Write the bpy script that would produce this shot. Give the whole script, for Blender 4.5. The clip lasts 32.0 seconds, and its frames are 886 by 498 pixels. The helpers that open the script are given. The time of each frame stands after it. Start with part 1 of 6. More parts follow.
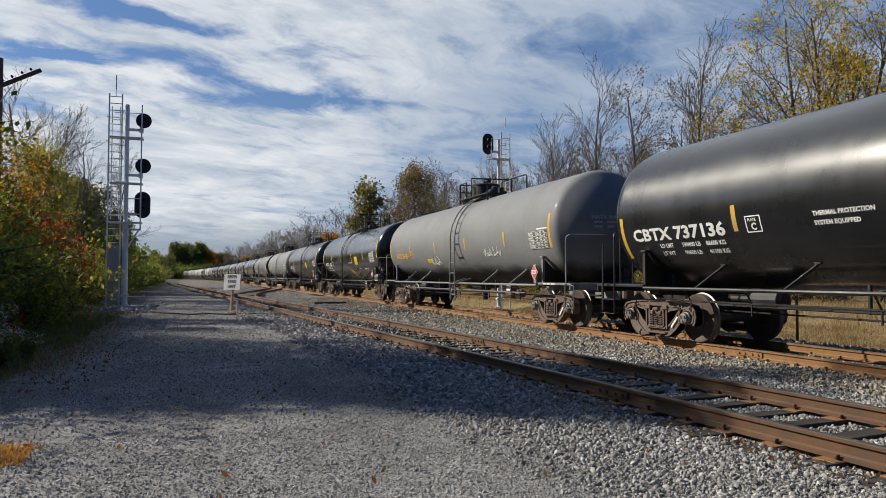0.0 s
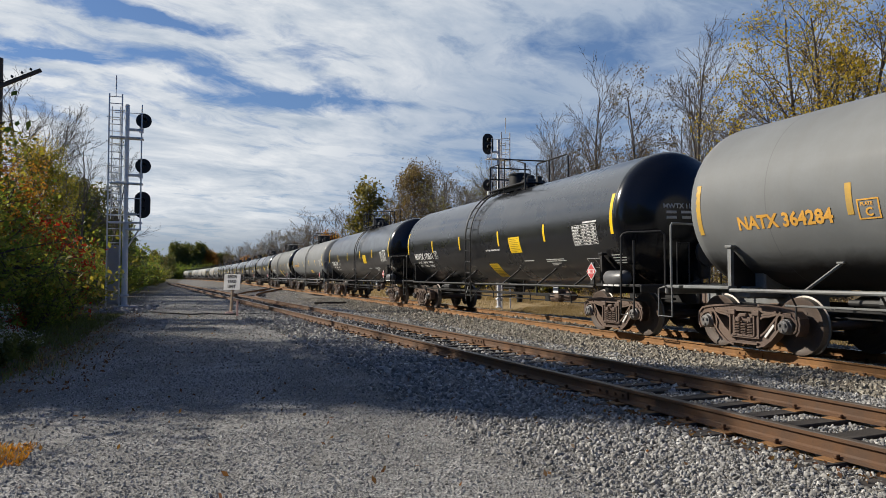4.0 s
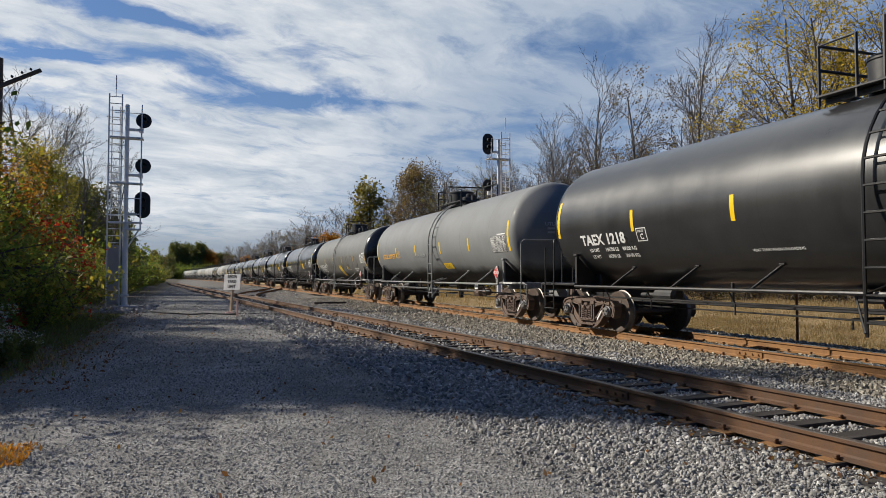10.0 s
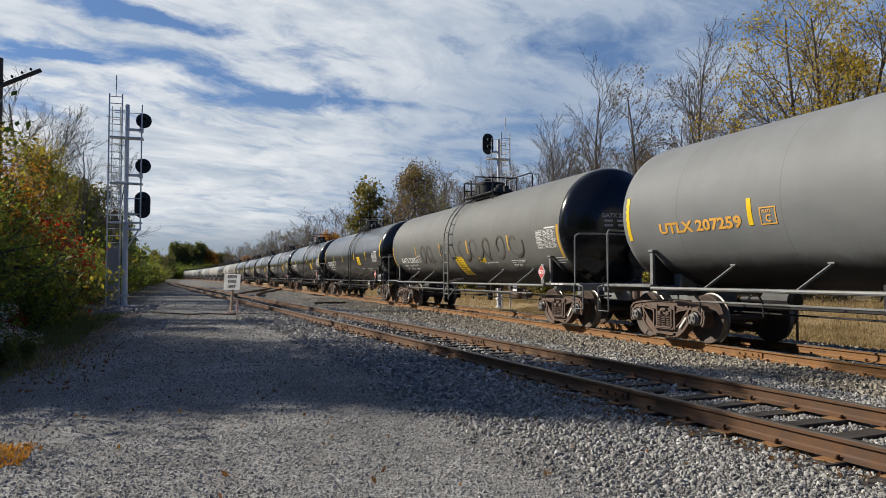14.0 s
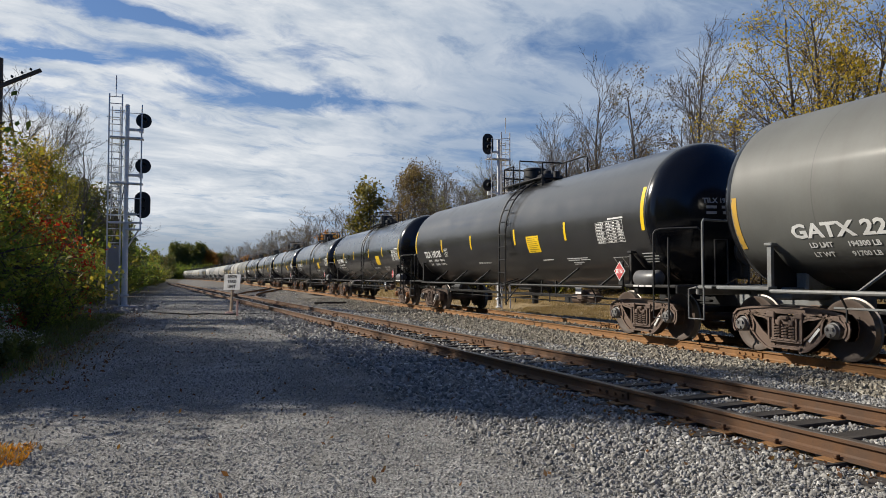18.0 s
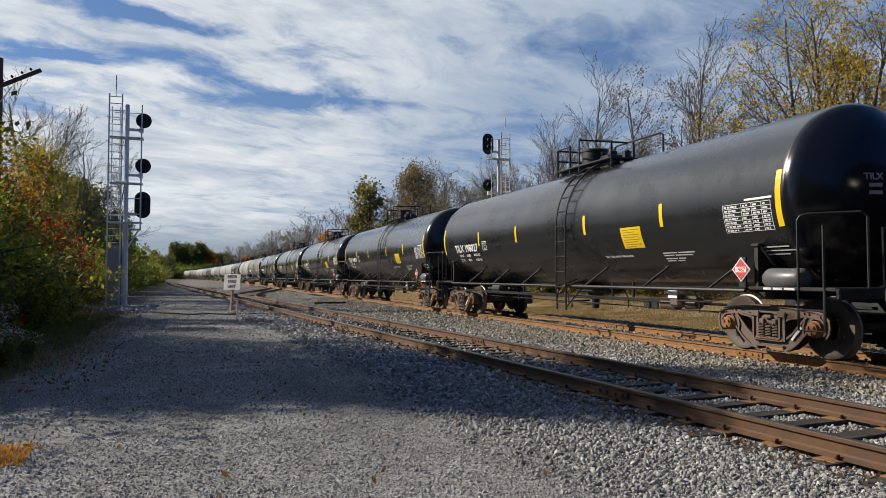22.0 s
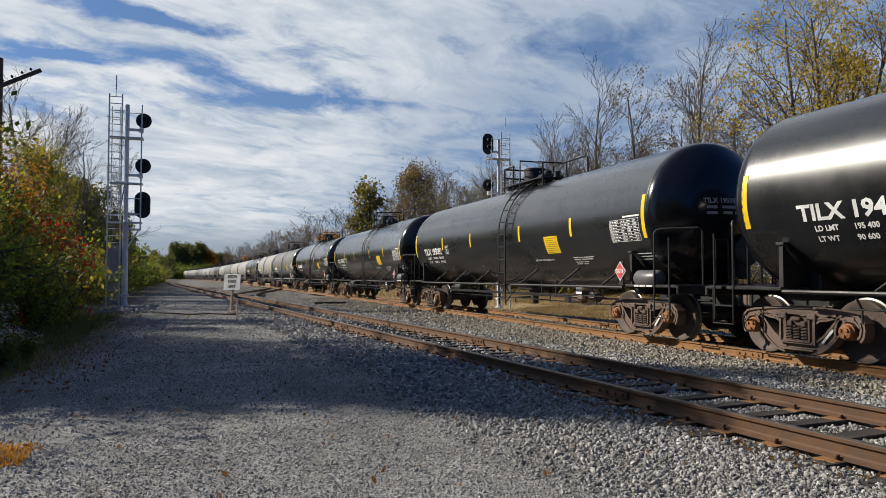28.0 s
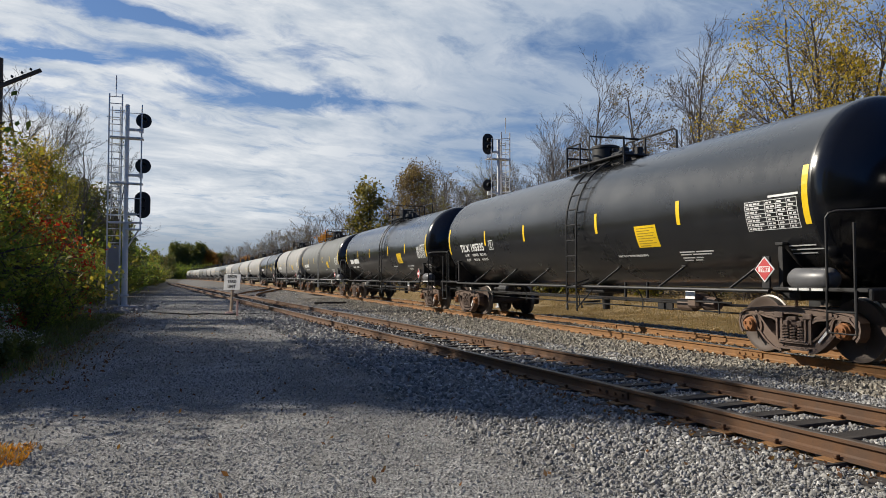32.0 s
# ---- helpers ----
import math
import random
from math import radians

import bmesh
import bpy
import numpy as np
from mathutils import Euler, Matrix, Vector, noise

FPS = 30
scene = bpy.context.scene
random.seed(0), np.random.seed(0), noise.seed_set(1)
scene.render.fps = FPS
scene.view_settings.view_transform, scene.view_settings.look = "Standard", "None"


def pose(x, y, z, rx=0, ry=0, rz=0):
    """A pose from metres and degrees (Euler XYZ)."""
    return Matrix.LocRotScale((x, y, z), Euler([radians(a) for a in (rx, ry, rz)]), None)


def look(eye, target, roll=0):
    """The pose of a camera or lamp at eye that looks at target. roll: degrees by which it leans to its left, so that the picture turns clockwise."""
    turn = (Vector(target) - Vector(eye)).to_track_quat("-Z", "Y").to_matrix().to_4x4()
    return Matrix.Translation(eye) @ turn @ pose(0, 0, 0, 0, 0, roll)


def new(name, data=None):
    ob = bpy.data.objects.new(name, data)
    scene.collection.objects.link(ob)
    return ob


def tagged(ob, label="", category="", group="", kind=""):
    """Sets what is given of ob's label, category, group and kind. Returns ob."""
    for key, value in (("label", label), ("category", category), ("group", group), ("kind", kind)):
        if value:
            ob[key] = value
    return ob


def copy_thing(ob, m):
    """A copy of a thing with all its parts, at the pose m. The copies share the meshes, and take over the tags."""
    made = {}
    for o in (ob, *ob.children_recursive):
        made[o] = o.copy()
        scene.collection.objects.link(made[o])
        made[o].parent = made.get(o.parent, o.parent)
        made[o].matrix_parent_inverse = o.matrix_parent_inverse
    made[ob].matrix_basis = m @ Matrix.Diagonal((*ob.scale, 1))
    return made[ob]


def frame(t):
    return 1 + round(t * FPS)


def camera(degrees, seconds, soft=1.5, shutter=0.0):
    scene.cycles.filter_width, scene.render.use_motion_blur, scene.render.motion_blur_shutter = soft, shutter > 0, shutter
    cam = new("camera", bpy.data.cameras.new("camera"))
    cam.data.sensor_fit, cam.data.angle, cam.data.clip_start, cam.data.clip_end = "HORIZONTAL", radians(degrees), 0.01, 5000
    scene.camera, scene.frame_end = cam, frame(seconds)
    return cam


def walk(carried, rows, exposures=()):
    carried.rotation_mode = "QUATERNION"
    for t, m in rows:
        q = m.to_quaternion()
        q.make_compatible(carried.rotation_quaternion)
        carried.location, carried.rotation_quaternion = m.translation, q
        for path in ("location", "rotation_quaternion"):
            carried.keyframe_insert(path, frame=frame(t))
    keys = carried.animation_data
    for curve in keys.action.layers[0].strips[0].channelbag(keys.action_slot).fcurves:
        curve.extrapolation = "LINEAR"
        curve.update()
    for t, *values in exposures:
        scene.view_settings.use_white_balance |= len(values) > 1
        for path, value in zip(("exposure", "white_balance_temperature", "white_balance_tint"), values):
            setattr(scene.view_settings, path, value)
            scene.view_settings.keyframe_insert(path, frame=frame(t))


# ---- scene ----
# Axes: y runs along the main track away from the camera, x to the right, z up; z = 0 is the gravel lot.
EYE = Vector((0.0, 0.0, 1.46))
YAW, PITCH = 19.9, 2.23
cam = camera(64.4, 32.0, soft=0.75)
aim = EYE + Vector((math.sin(radians(YAW)) * math.cos(radians(PITCH)), math.cos(radians(YAW)) * math.cos(radians(PITCH)), math.sin(radians(PITCH))))
walk(cam, [(0.0, look(EYE, aim)), (32.0, look(EYE, aim))])

# ---- world, sun, exposure ----
SUN_ELEV, SUN_AZ = 32.5, -54.0      # azimuth from +y, clockwise
sun_dir = Vector((math.sin(radians(SUN_AZ)) * math.cos(radians(SUN_ELEV)), math.cos(radians(SUN_AZ)) * math.cos(radians(SUN_ELEV)), math.sin(radians(SUN_ELEV))))
sun = new("sun", bpy.data.lights.new("sun", "SUN"))
sun.data.energy, sun.data.angle, sun.data.color = 5.0, radians(0.6), (1.0, 0.925, 0.80)
sun.matrix_world = look(sun_dir * 50, (0, 0, 0))


class Nodes:
    """Short hand for building node trees."""

    def __init__(self, tree):
        self.tree = tree
        tree.nodes.clear()

    def __call__(self, kind, **inputs):
        node = self.tree.nodes.new(kind)
        for key, value in inputs.items():
            self.plug(node, key, value)
        return node

    def plug(self, node, key, value):
        name = key.replace("_", " ")
        socket = node.inputs[int(key[1:])] if key[0] == "i" and key[1:].isdigit() else node.inputs[name]
        if isinstance(value, bpy.types.NodeSocket):
            self.tree.links.new(value, socket)
        elif isinstance(value, bpy.types.Node):
            self.tree.links.new(value.outputs[0], socket)
        else:
            if socket.type == "RGBA" and len(value) == 3:
                value = (*value, 1.0)
            socket.default_value = value

    def math(self, op, a, b=0.0, clamp=False):
        node = self("ShaderNodeMath", i0=a, i1=b)
        node.operation, node.use_clamp = op, clamp
        return node.outputs[0]

    def vmath(self, op, a, b=(0, 0, 0)):
        node = self("ShaderNodeVectorMath", i0=a, i1=b)
        node.operation = op
        return node.outputs[0]

    def noise(self, vector, scale, detail=4.0, rough=0.55, distortion=0.0):
        return self("ShaderNodeTexNoise", Vector=vector, Scale=scale, Detail=detail, Roughness=rough, Distortion=distortion).outputs[0]

    def ramp(self, value, a, b, lo=0.0, hi=1.0):
        return self("ShaderNodeMapRange", i0=value, i1=a, i2=b, i3=lo, i4=hi).outputs[0]

    def mix(self, fac, a, b, blend="MIX"):
        node = self.tree.nodes.new("ShaderNodeMix")
        node.data_type, node.blend_type = "RGBA", blend
        for socket, value in zip((node.inputs[0], node.inputs[6], node.inputs[7]), (fac, a, b)):
            if isinstance(value, bpy.types.NodeSocket):
                self.tree.links.new(value, socket)
            else:
                socket.default_value = value if not isinstance(value, tuple) else (*value[:3], 1.0)
        return node.outputs[2]


world = bpy.data.worlds.new("world")
world.use_nodes = True
scene.world = world
n = Nodes(world.node_tree)
sky = n("ShaderNodeTexSky")
sky.sky_type, sky.sun_disc = "NISHITA", False
sky.sun_elevation, sky.sun_rotation = radians(SUN_ELEV), radians(SUN_AZ)
way = n("ShaderNodeTexCoord").outputs["Generated"]
sep = n("ShaderNodeSeparateXYZ", Vector=way)
lift = n.math("ADD", n.math("MAXIMUM", sep.outputs[2], 0.0), 0.10)
plane = n("ShaderNodeCombineXYZ", X=n.math("DIVIDE", sep.outputs[0], lift), Y=n.math("DIVIDE", sep.outputs[1], lift)).outputs[0]
turn = n("ShaderNodeMapping", Vector=plane, Rotation=(0, 0, radians(-32))).outputs[0]
warp = n.vmath("ADD", turn, n.vmath("MULTIPLY", n("ShaderNodeTexNoise", Vector=turn, Scale=1.1, Detail=3.0).outputs["Color"], (0.5, 0.5, 0.0)))
big = n.noise(n("ShaderNodeMapping", Vector=warp, Location=(1.3, 0.35, 0.0), Scale=(0.75, 1.0, 1.0)).outputs[0], 1.1, 4.0, 0.55, 0.2)
fine = n.noise(n("ShaderNodeMapping", Vector=warp, Scale=(0.85, 1.25, 1.0)).outputs[0], 4.2, 10.0, 0.62, 0.3)


def length(v):
    node = n("ShaderNodeVectorMath", i0=v)
    node.operation = "LENGTH"
    return node.outputs["Value"]


def opening(cx, cy, wx, wy, angle):
    """A gap in the cloud sheet, soft edged."""
    v = n("ShaderNodeMapping", Vector=n.vmath("ADD", plane, n.vmath("MULTIPLY", n("ShaderNodeTexNoise", Vector=plane, Scale=2.2, Detail=5.0, Roughness=0.6).outputs["Color"], (0.5, 0.5, 0.0))), Location=(-cx - 0.25, -cy - 0.25, 0)).outputs[0]
    v = n("ShaderNodeMapping", Vector=v, Rotation=(0, 0, radians(angle))).outputs[0]
    v = n("ShaderNodeMapping", Vector=v, Scale=(1 / wx, 1 / wy, 1.0)).outputs[0]
    return n.ramp(length(v), 0.25, 1.15, 1.0, 0.0)


px, py = (n("ShaderNodeSeparateXYZ", Vector=plane).outputs[k] for k in (0, 1))
side_veil = n.ramp(px, 0.7, 1.5, 0.0, 0.12)
gap = opening(0.40, 2.80, 0.48, 0.21, 4)
for spec, depth in (((0.08, 2.62, 0.42, 0.17, -24), 0.9), ((-0.14, 2.20, 0.42, 0.09, -20), 0.95), ((-0.42, 2.58, 0.26, 0.09, -15), 0.9), ((-0.62, 3.15, 0.20, 0.20, 0), 0.45), ((0.35, 2.30, 0.20, 0.10, -20), 0.4),
                    ((1.25, 2.05, 0.55, 0.30, 30), 0.42), ((1.75, 1.50, 0.60, 0.35, 40), 0.55), ((-2.4, 2.2, 1.1, 0.5, 20), 0.9), ((2.8, -1.0, 1.2, 0.9, 10), 0.9)):
    gap = n.math("MAXIMUM", gap, n.math("MULTIPLY", opening(*spec), depth))
clearing = n.ramp(py, 0.75, -0.15, 0.0, 0.85)
cover = n.math("ADD", n.math("ADD", n.math("MULTIPLY", big, 0.62), n.math("MULTIPLY", fine, 0.98)), n.math("SUBTRACT", n.math("SUBTRACT", n.math("MULTIPLY", gap, -0.44), side_veil), clearing))
cloud = n.ramp(cover, 0.42, 0.74)
shade = n.noise(n("ShaderNodeMapping", Vector=warp, Location=(4.0, 2.0, 0.0), Scale=(0.75, 1.2, 1.0)).outputs[0], 1.9, 8.0, 0.6, 0.2)
calm = n.ramp(sep.outputs[2], 0.06, 0.34, 0.45, 1.0)
white = n.mix(n.ramp(n.math("ADD", n.math("MULTIPLY", shade, 0.65), n.math("MULTIPLY", fine, 0.35)), 0.38, 0.60), n.mix(calm, (0.72, 0.79, 0.87), (0.45, 0.565, 0.72)), (1.03, 1.06, 1.09))
white = n.mix(n.ramp(px, 0.55, 1.25, 0.0, 0.78), white, (0.37, 0.49, 0.68))
blue = n.mix(1.0, sky.outputs[0], (0.031, 0.056, 0.102), "MULTIPLY")
haze = n.math("MULTIPLY", n.ramp(sep.outputs[2], 0.10, 0.62, 0.42, 0.12), n.ramp(sep.outputs[1], -0.1, 0.3))
blue = n.mix(haze, blue, (0.38, 0.57, 0.80))
low = n.math("MULTIPLY", n.ramp(sep.outputs[2], 0.03, 0.20, 0.9, 0.0), n.ramp(sep.outputs[1], -0.1, 0.3))
white = n.mix(n.ramp(sep.outputs[2], 0.085, 0.04), white, (0.42, 0.49, 0.58))
veil = n.math("MAXIMUM", n.math("MULTIPLY", cloud, 0.96), low)
n("ShaderNodeOutputWorld", Surface=n("ShaderNodeBackground", Color=n.mix(veil, blue, white), Strength=0.64))
scene.view_settings.exposure = 0.29

# ---- materials ----


def material(name, build):
    mat = bpy.data.materials.new(name)
    mat.use_nodes = True
    nn = Nodes(mat.node_tree)
    nn("ShaderNodeOutputMaterial", Surface=build(nn))
    return mat


def surface(name, base, rough=0.6, metal=0.0, dark=0.72, light=1.2, grain=30.0, patch=2.0, bump=0.15, stain=None, stain_amount=0.0, streak=False, spec=0.5, vary=0.0):
    """A painted, stony, wooden or metal surface with stains at one scale and grain at another."""
    def build(nn):
        co = nn("ShaderNodeTexCoord").outputs["Object"]
        a = nn.noise(co, patch, 4.0, 0.6, 0.4)
        b = nn.noise(co, grain, 4.0, 0.65)
        col = nn.mix(nn.ramp(a, 0.3, 0.7), tuple(c * dark for c in base), tuple(min(1, c * light) for c in base))
        col = nn.mix(nn.ramp(b, 0.35, 0.7, 0.0, 0.45), col, tuple(c * dark for c in base))
        if vary:
            info = nn("ShaderNodeObjectInfo").outputs["Random"]
            col = nn.mix(nn.math("MULTIPLY", info, vary), col, tuple(c * 0.45 for c in base))
        if stain:
            vec = nn("ShaderNodeMapping", Vector=co, Scale=(1.0, 3.0, 0.18) if streak else (1.0, 1.0, 1.0)).outputs[0]
            s = nn.noise(vec, 3.0 if streak else 2.4, 6.0, 0.65, 0.3)
            col = nn.mix(nn.math("MULTIPLY", nn.ramp(s, 0.46, 0.7), stain_amount), col, stain)
        bm_node = nn("ShaderNodeBump", Strength=bump, Distance=0.01, Height=b)
        r = nn.ramp(a, 0.3, 0.7, max(0.02, rough - 0.1), min(1.0, rough + 0.12))
        p = nn("ShaderNodeBsdfPrincipled", Base_Color=col, Roughness=r, Metallic=metal, Normal=bm_node)
        p.inputs["Specular IOR Level"].default_value = spec
        return p
    return material(name, build)


def foliage(name, tints, through_light=0.66):
    """Leaves: each small island has a tint of its own, light passes through them."""
    def build(nn):
        rnd = nn("ShaderNodeNewGeometry").outputs["Random Per Island"]
        rampn = nn.tree.nodes.new("ShaderNodeValToRGB")
        nn.tree.links.new(rnd, rampn.inputs[0])
        el = rampn.color_ramp.elements
        while len(el) < len(tints):
            el.new(0.5)
        for k, c in enumerate(tints):
            el[k].position, el[k].color = k / max(1, len(tints) - 1), (*c, 1.0)
        where = nn.noise(nn("ShaderNodeTexCoord").outputs["Object"], 0.9, 2.0, 0.5)
        col = nn.mix(nn.ramp(where, 0.35, 0.65, 0.0, 0.5), rampn.outputs[0], tuple(c * 0.55 for c in tints[0]))
        d = nn("ShaderNodeBsdfPrincipled", Base_Color=col, Roughness=0.55)
        t = nn("ShaderNodeBsdfTranslucent", Color=nn.mix(1.0, col, (1.0, 0.95, 0.55), "MULTIPLY"))
        return nn("ShaderNodeMixShader", Fac=through_light, i1=d, i2=t)
    return material(name, build)


def tank_paint(name, base, rough, dust, dust_amount, under, spec=0.5, coat=0.0):
    """Tank paint: dust lying on the upper shell, long rain streaks, road grime thrown up at the belly with its
    underside shade painted in.
    """
    def build(nn):
        co = nn("ShaderNodeTexCoord").outputs["Object"]
        a = nn.noise(nn("ShaderNodeMapping", Vector=co, Scale=(0.6, 0.35, 0.6)).outputs[0], 1.6, 5.0, 0.6, 0.4)
        s = nn.noise(nn("ShaderNodeMapping", Vector=co, Scale=(0.3, 1.1, 0.3)).outputs[0], 2.0, 6.0, 0.7)
        g = nn.noise(co, 22.0, 5.0, 0.7)
        rings = nn("ShaderNodeTexWave", Vector=nn("ShaderNodeMapping", Vector=co, Location=(0, 1.27, 0)).outputs[0], Scale=0.128, Distortion=0.0)
        rings.bands_direction, rings.wave_profile = "Y", "SAW"
        seam = nn.math("MAXIMUM", nn.math("LESS_THAN", rings.outputs["Fac"], 0.008), 0.0)
        col = nn.mix(nn.ramp(a, 0.3, 0.7), tuple(c * 0.85 for c in base), tuple(min(1, c * 1.12) for c in base))
        film = nn.math("MULTIPLY", nn.math("ADD", nn.ramp(s, 0.4, 0.75), nn.ramp(g, 0.45, 0.8, 0.0, 0.5)), dust_amount)
        col = nn.mix(film, col, dust)
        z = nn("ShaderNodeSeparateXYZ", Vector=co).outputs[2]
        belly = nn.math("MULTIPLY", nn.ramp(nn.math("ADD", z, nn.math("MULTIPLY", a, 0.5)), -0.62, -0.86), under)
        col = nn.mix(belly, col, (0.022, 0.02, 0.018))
        col = nn.mix(nn.math("MULTIPLY", seam, 0.4), col, tuple(c * 0.5 for c in base))
        p = nn("ShaderNodeBsdfPrincipled", Base_Color=col, Roughness=nn.ramp(nn.math("ADD", a, nn.math("MULTIPLY", s, 0.5)), 0.5, 1.0, rough - 0.05, rough + 0.10),
               Normal=nn("ShaderNodeBump", Strength=0.06, Distance=0.01, Height=nn.math("ADD", a, nn.math("MULTIPLY", g, 0.15))))
        p.inputs["Specular IOR Level"].default_value = spec
        p.inputs["Coat Weight"].default_value, p.inputs["Coat Roughness"].default_value = coat, 0.13
        return p
    return material(name, build)


DUST = (0.13, 0.125, 0.118)
M_BLACK = tank_paint("black_tank_paint", (0.011, 0.0115, 0.013), 0.27, DUST, 0.03, 0.6, 0.6, 0.6)
M_DULL = tank_paint("dusty_black_tank_paint", (0.022, 0.022, 0.023), 0.31, DUST, 0.10, 0.6, 0.6, 0.5)
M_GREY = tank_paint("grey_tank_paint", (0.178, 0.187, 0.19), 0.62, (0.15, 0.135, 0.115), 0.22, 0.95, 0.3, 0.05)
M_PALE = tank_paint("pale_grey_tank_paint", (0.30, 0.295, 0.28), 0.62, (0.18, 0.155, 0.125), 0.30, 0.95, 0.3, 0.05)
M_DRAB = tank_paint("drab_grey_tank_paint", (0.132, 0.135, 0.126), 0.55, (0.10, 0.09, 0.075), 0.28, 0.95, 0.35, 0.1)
M_HEAD = tank_paint("glossy_black_head_paint", (0.009, 0.010, 0.013), 0.16, DUST, 0.012, 0.3, 0.5)
M_FRAME_BLACK = surface("black_frame_paint", (0.013, 0.013, 0.014), 0.5, stain=(0.05, 0.04, 0.03), stain_amount=0.3, bump=0.1)
M_FRAME_GREY = surface("grey_frame_paint", (0.19, 0.20, 0.20), 0.55, stain=(0.10, 0.07, 0.05), stain_amount=0.5, bump=0.1)
M_CAST = surface("rusty_cast_steel", (0.135, 0.092, 0.072), 0.62, stain=(0.12, 0.075, 0.045), stain_amount=0.6, grain=40, bump=0.25)
M_RUST = surface("orange_rust", (0.30, 0.12, 0.04), 0.8, stain=(0.11, 0.055, 0.03), stain_amount=0.6, grain=50, bump=0.3)
M_CAP = surface("grey_bearing_paint", (0.17, 0.165, 0.16), 0.5, stain=(0.07, 0.05, 0.04), stain_amount=0.6, bump=0.1)
M_WHEEL = surface("wheel_steel", (0.095, 0.067, 0.052), 0.6, 0.1, stain=(0.05, 0.04, 0.035), stain_amount=0.5, bump=0.1)
M_TREAD = surface("polished_wheel_rim", (0.22, 0.20, 0.18), 0.5, 0.7, bump=0.02)
M_YELLOW = surface("yellow_reflective_sheet", (0.87, 0.58, 0.012), 0.4, dark=0.85, light=1.05, bump=0.03, stain=(0.3, 0.2, 0.05), stain_amount=0.2)
M_AMBER = surface("faded_amber_sheet", (0.62, 0.36, 0.04), 0.5, dark=0.8, light=1.05, bump=0.03, stain=(0.3, 0.24, 0.14), stain_amount=0.5)
M_STENCIL = surface("white_stencil_paint", (0.74, 0.74, 0.72), 0.55, dark=0.85, light=1.08, bump=0.03, stain=(0.3, 0.29, 0.27), stain_amount=0.35)
M_ORANGE_STENCIL = surface("orange_stencil_paint", (0.70, 0.36, 0.06), 0.55, dark=0.85, light=1.08, bump=0.03)
M_DARK_STENCIL = surface("dark_stencil_paint", (0.05, 0.05, 0.05), 0.6, bump=0.03)
M_SPRAY = surface("dark_spray_paint", (0.085, 0.072, 0.060), 0.6, stain=(0.16, 0.16, 0.15), stain_amount=0.6, bump=0.02)
M_FADED = surface("faded_grey_spray", (0.27, 0.28, 0.28), 0.6, bump=0.02)
M_PLACARD = surface("red_placard", (0.55, 0.07, 0.07), 0.45, dark=0.85, light=1.1, bump=0.02)
M_RAIL = surface("rusty_rail_side", (0.245, 0.120, 0.040), 0.78, stain=(0.12, 0.058, 0.024), stain_amount=0.6, grain=60, patch=4, bump=0.25)
M_RAILTOP = surface("worn_rail_head", (0.10, 0.082, 0.068), 0.40, 0.5, stain=(0.09, 0.05, 0.03), stain_amount=0.6, bump=0.03)
M_SIDE_RAIL = surface("dark_rusty_rail_side", (0.115, 0.056, 0.025), 0.8, stain=(0.055, 0.035, 0.025), stain_amount=0.8, grain=60, patch=4, bump=0.25)
M_SHINY = surface("polished_rail_head", (0.55, 0.54, 0.52), 0.25, 1.0, bump=0.02)
M_TIE = surface("creosoted_tie_wood", (0.035, 0.028, 0.023), 0.85, stain=(0.085, 0.07, 0.058), stain_amount=0.5, grain=26, bump=0.5, vary=0.5)
M_GALV = surface("galvanised_steel", (0.74, 0.74, 0.73), 0.5, 0.0, dark=0.85, light=1.08, grain=60, bump=0.05)
M_CASE = surface("weathered_case_paint", (0.36, 0.35, 0.33), 0.6, dark=0.85, light=1.08, bump=0.05)
M_SIGNAL = surface("black_signal_paint", (0.012, 0.012, 0.013), 0.55, bump=0.05)
M_LENS = surface("dark_signal_lens", (0.02, 0.02, 0.022), 0.1, bump=0.0)
M_SIGN = surface("white_sign_paint", (0.84, 0.84, 0.83), 0.5, dark=0.9, light=1.05, bump=0.02, stain=(0.45, 0.42, 0.38), stain_amount=0.3)
M_POST = surface("weathered_post", (0.42, 0.33, 0.24), 0.8, grain=35, bump=0.3)
M_PINK = surface("pink_marker_paint", (0.80, 0.52, 0.44), 0.6, bump=0.05)
M_POLE = surface("weathered_pole_wood", (0.13, 0.10, 0.08), 0.85, stain=(0.06, 0.05, 0.04), stain_amount=0.6, grain=30, bump=0.5)
M_GLASS = surface("dark_insulator_glass", (0.03, 0.035, 0.035), 0.15, bump=0.0)
M_CONCRETE = surface("concrete_base", (0.38, 0.37, 0.35), 0.85, grain=45, bump=0.3)
M_BARK = surface("grey_bark", (0.125, 0.108, 0.094), 0.9, grain=22, bump=0.6, stain=(0.20, 0.18, 0.16), stain_amount=0.35)
M_BARK_DARK = surface("dark_bark", (0.085, 0.07, 0.058), 0.9, grain=22, bump=0.6)
M_LEAF_YELLOW = foliage("yellow_leaves", [(0.46, 0.33, 0.035), (0.66, 0.49, 0.055), (0.56, 0.38, 0.045), (0.34, 0.31, 0.055), (0.72, 0.57, 0.10)])
M_LEAF_GREEN = foliage("green_leaves", [(0.10, 0.165, 0.036), (0.16, 0.245, 0.052), (0.25, 0.32, 0.068), (0.36, 0.38, 0.085), (0.13, 0.205, 0.045)])
M_LEAF_OLIVE = foliage("olive_yellow_leaves", [(0.13, 0.155, 0.036), (0.26, 0.25, 0.055), (0.36, 0.29, 0.06), (0.18, 0.215, 0.048), (0.38, 0.27, 0.05)])
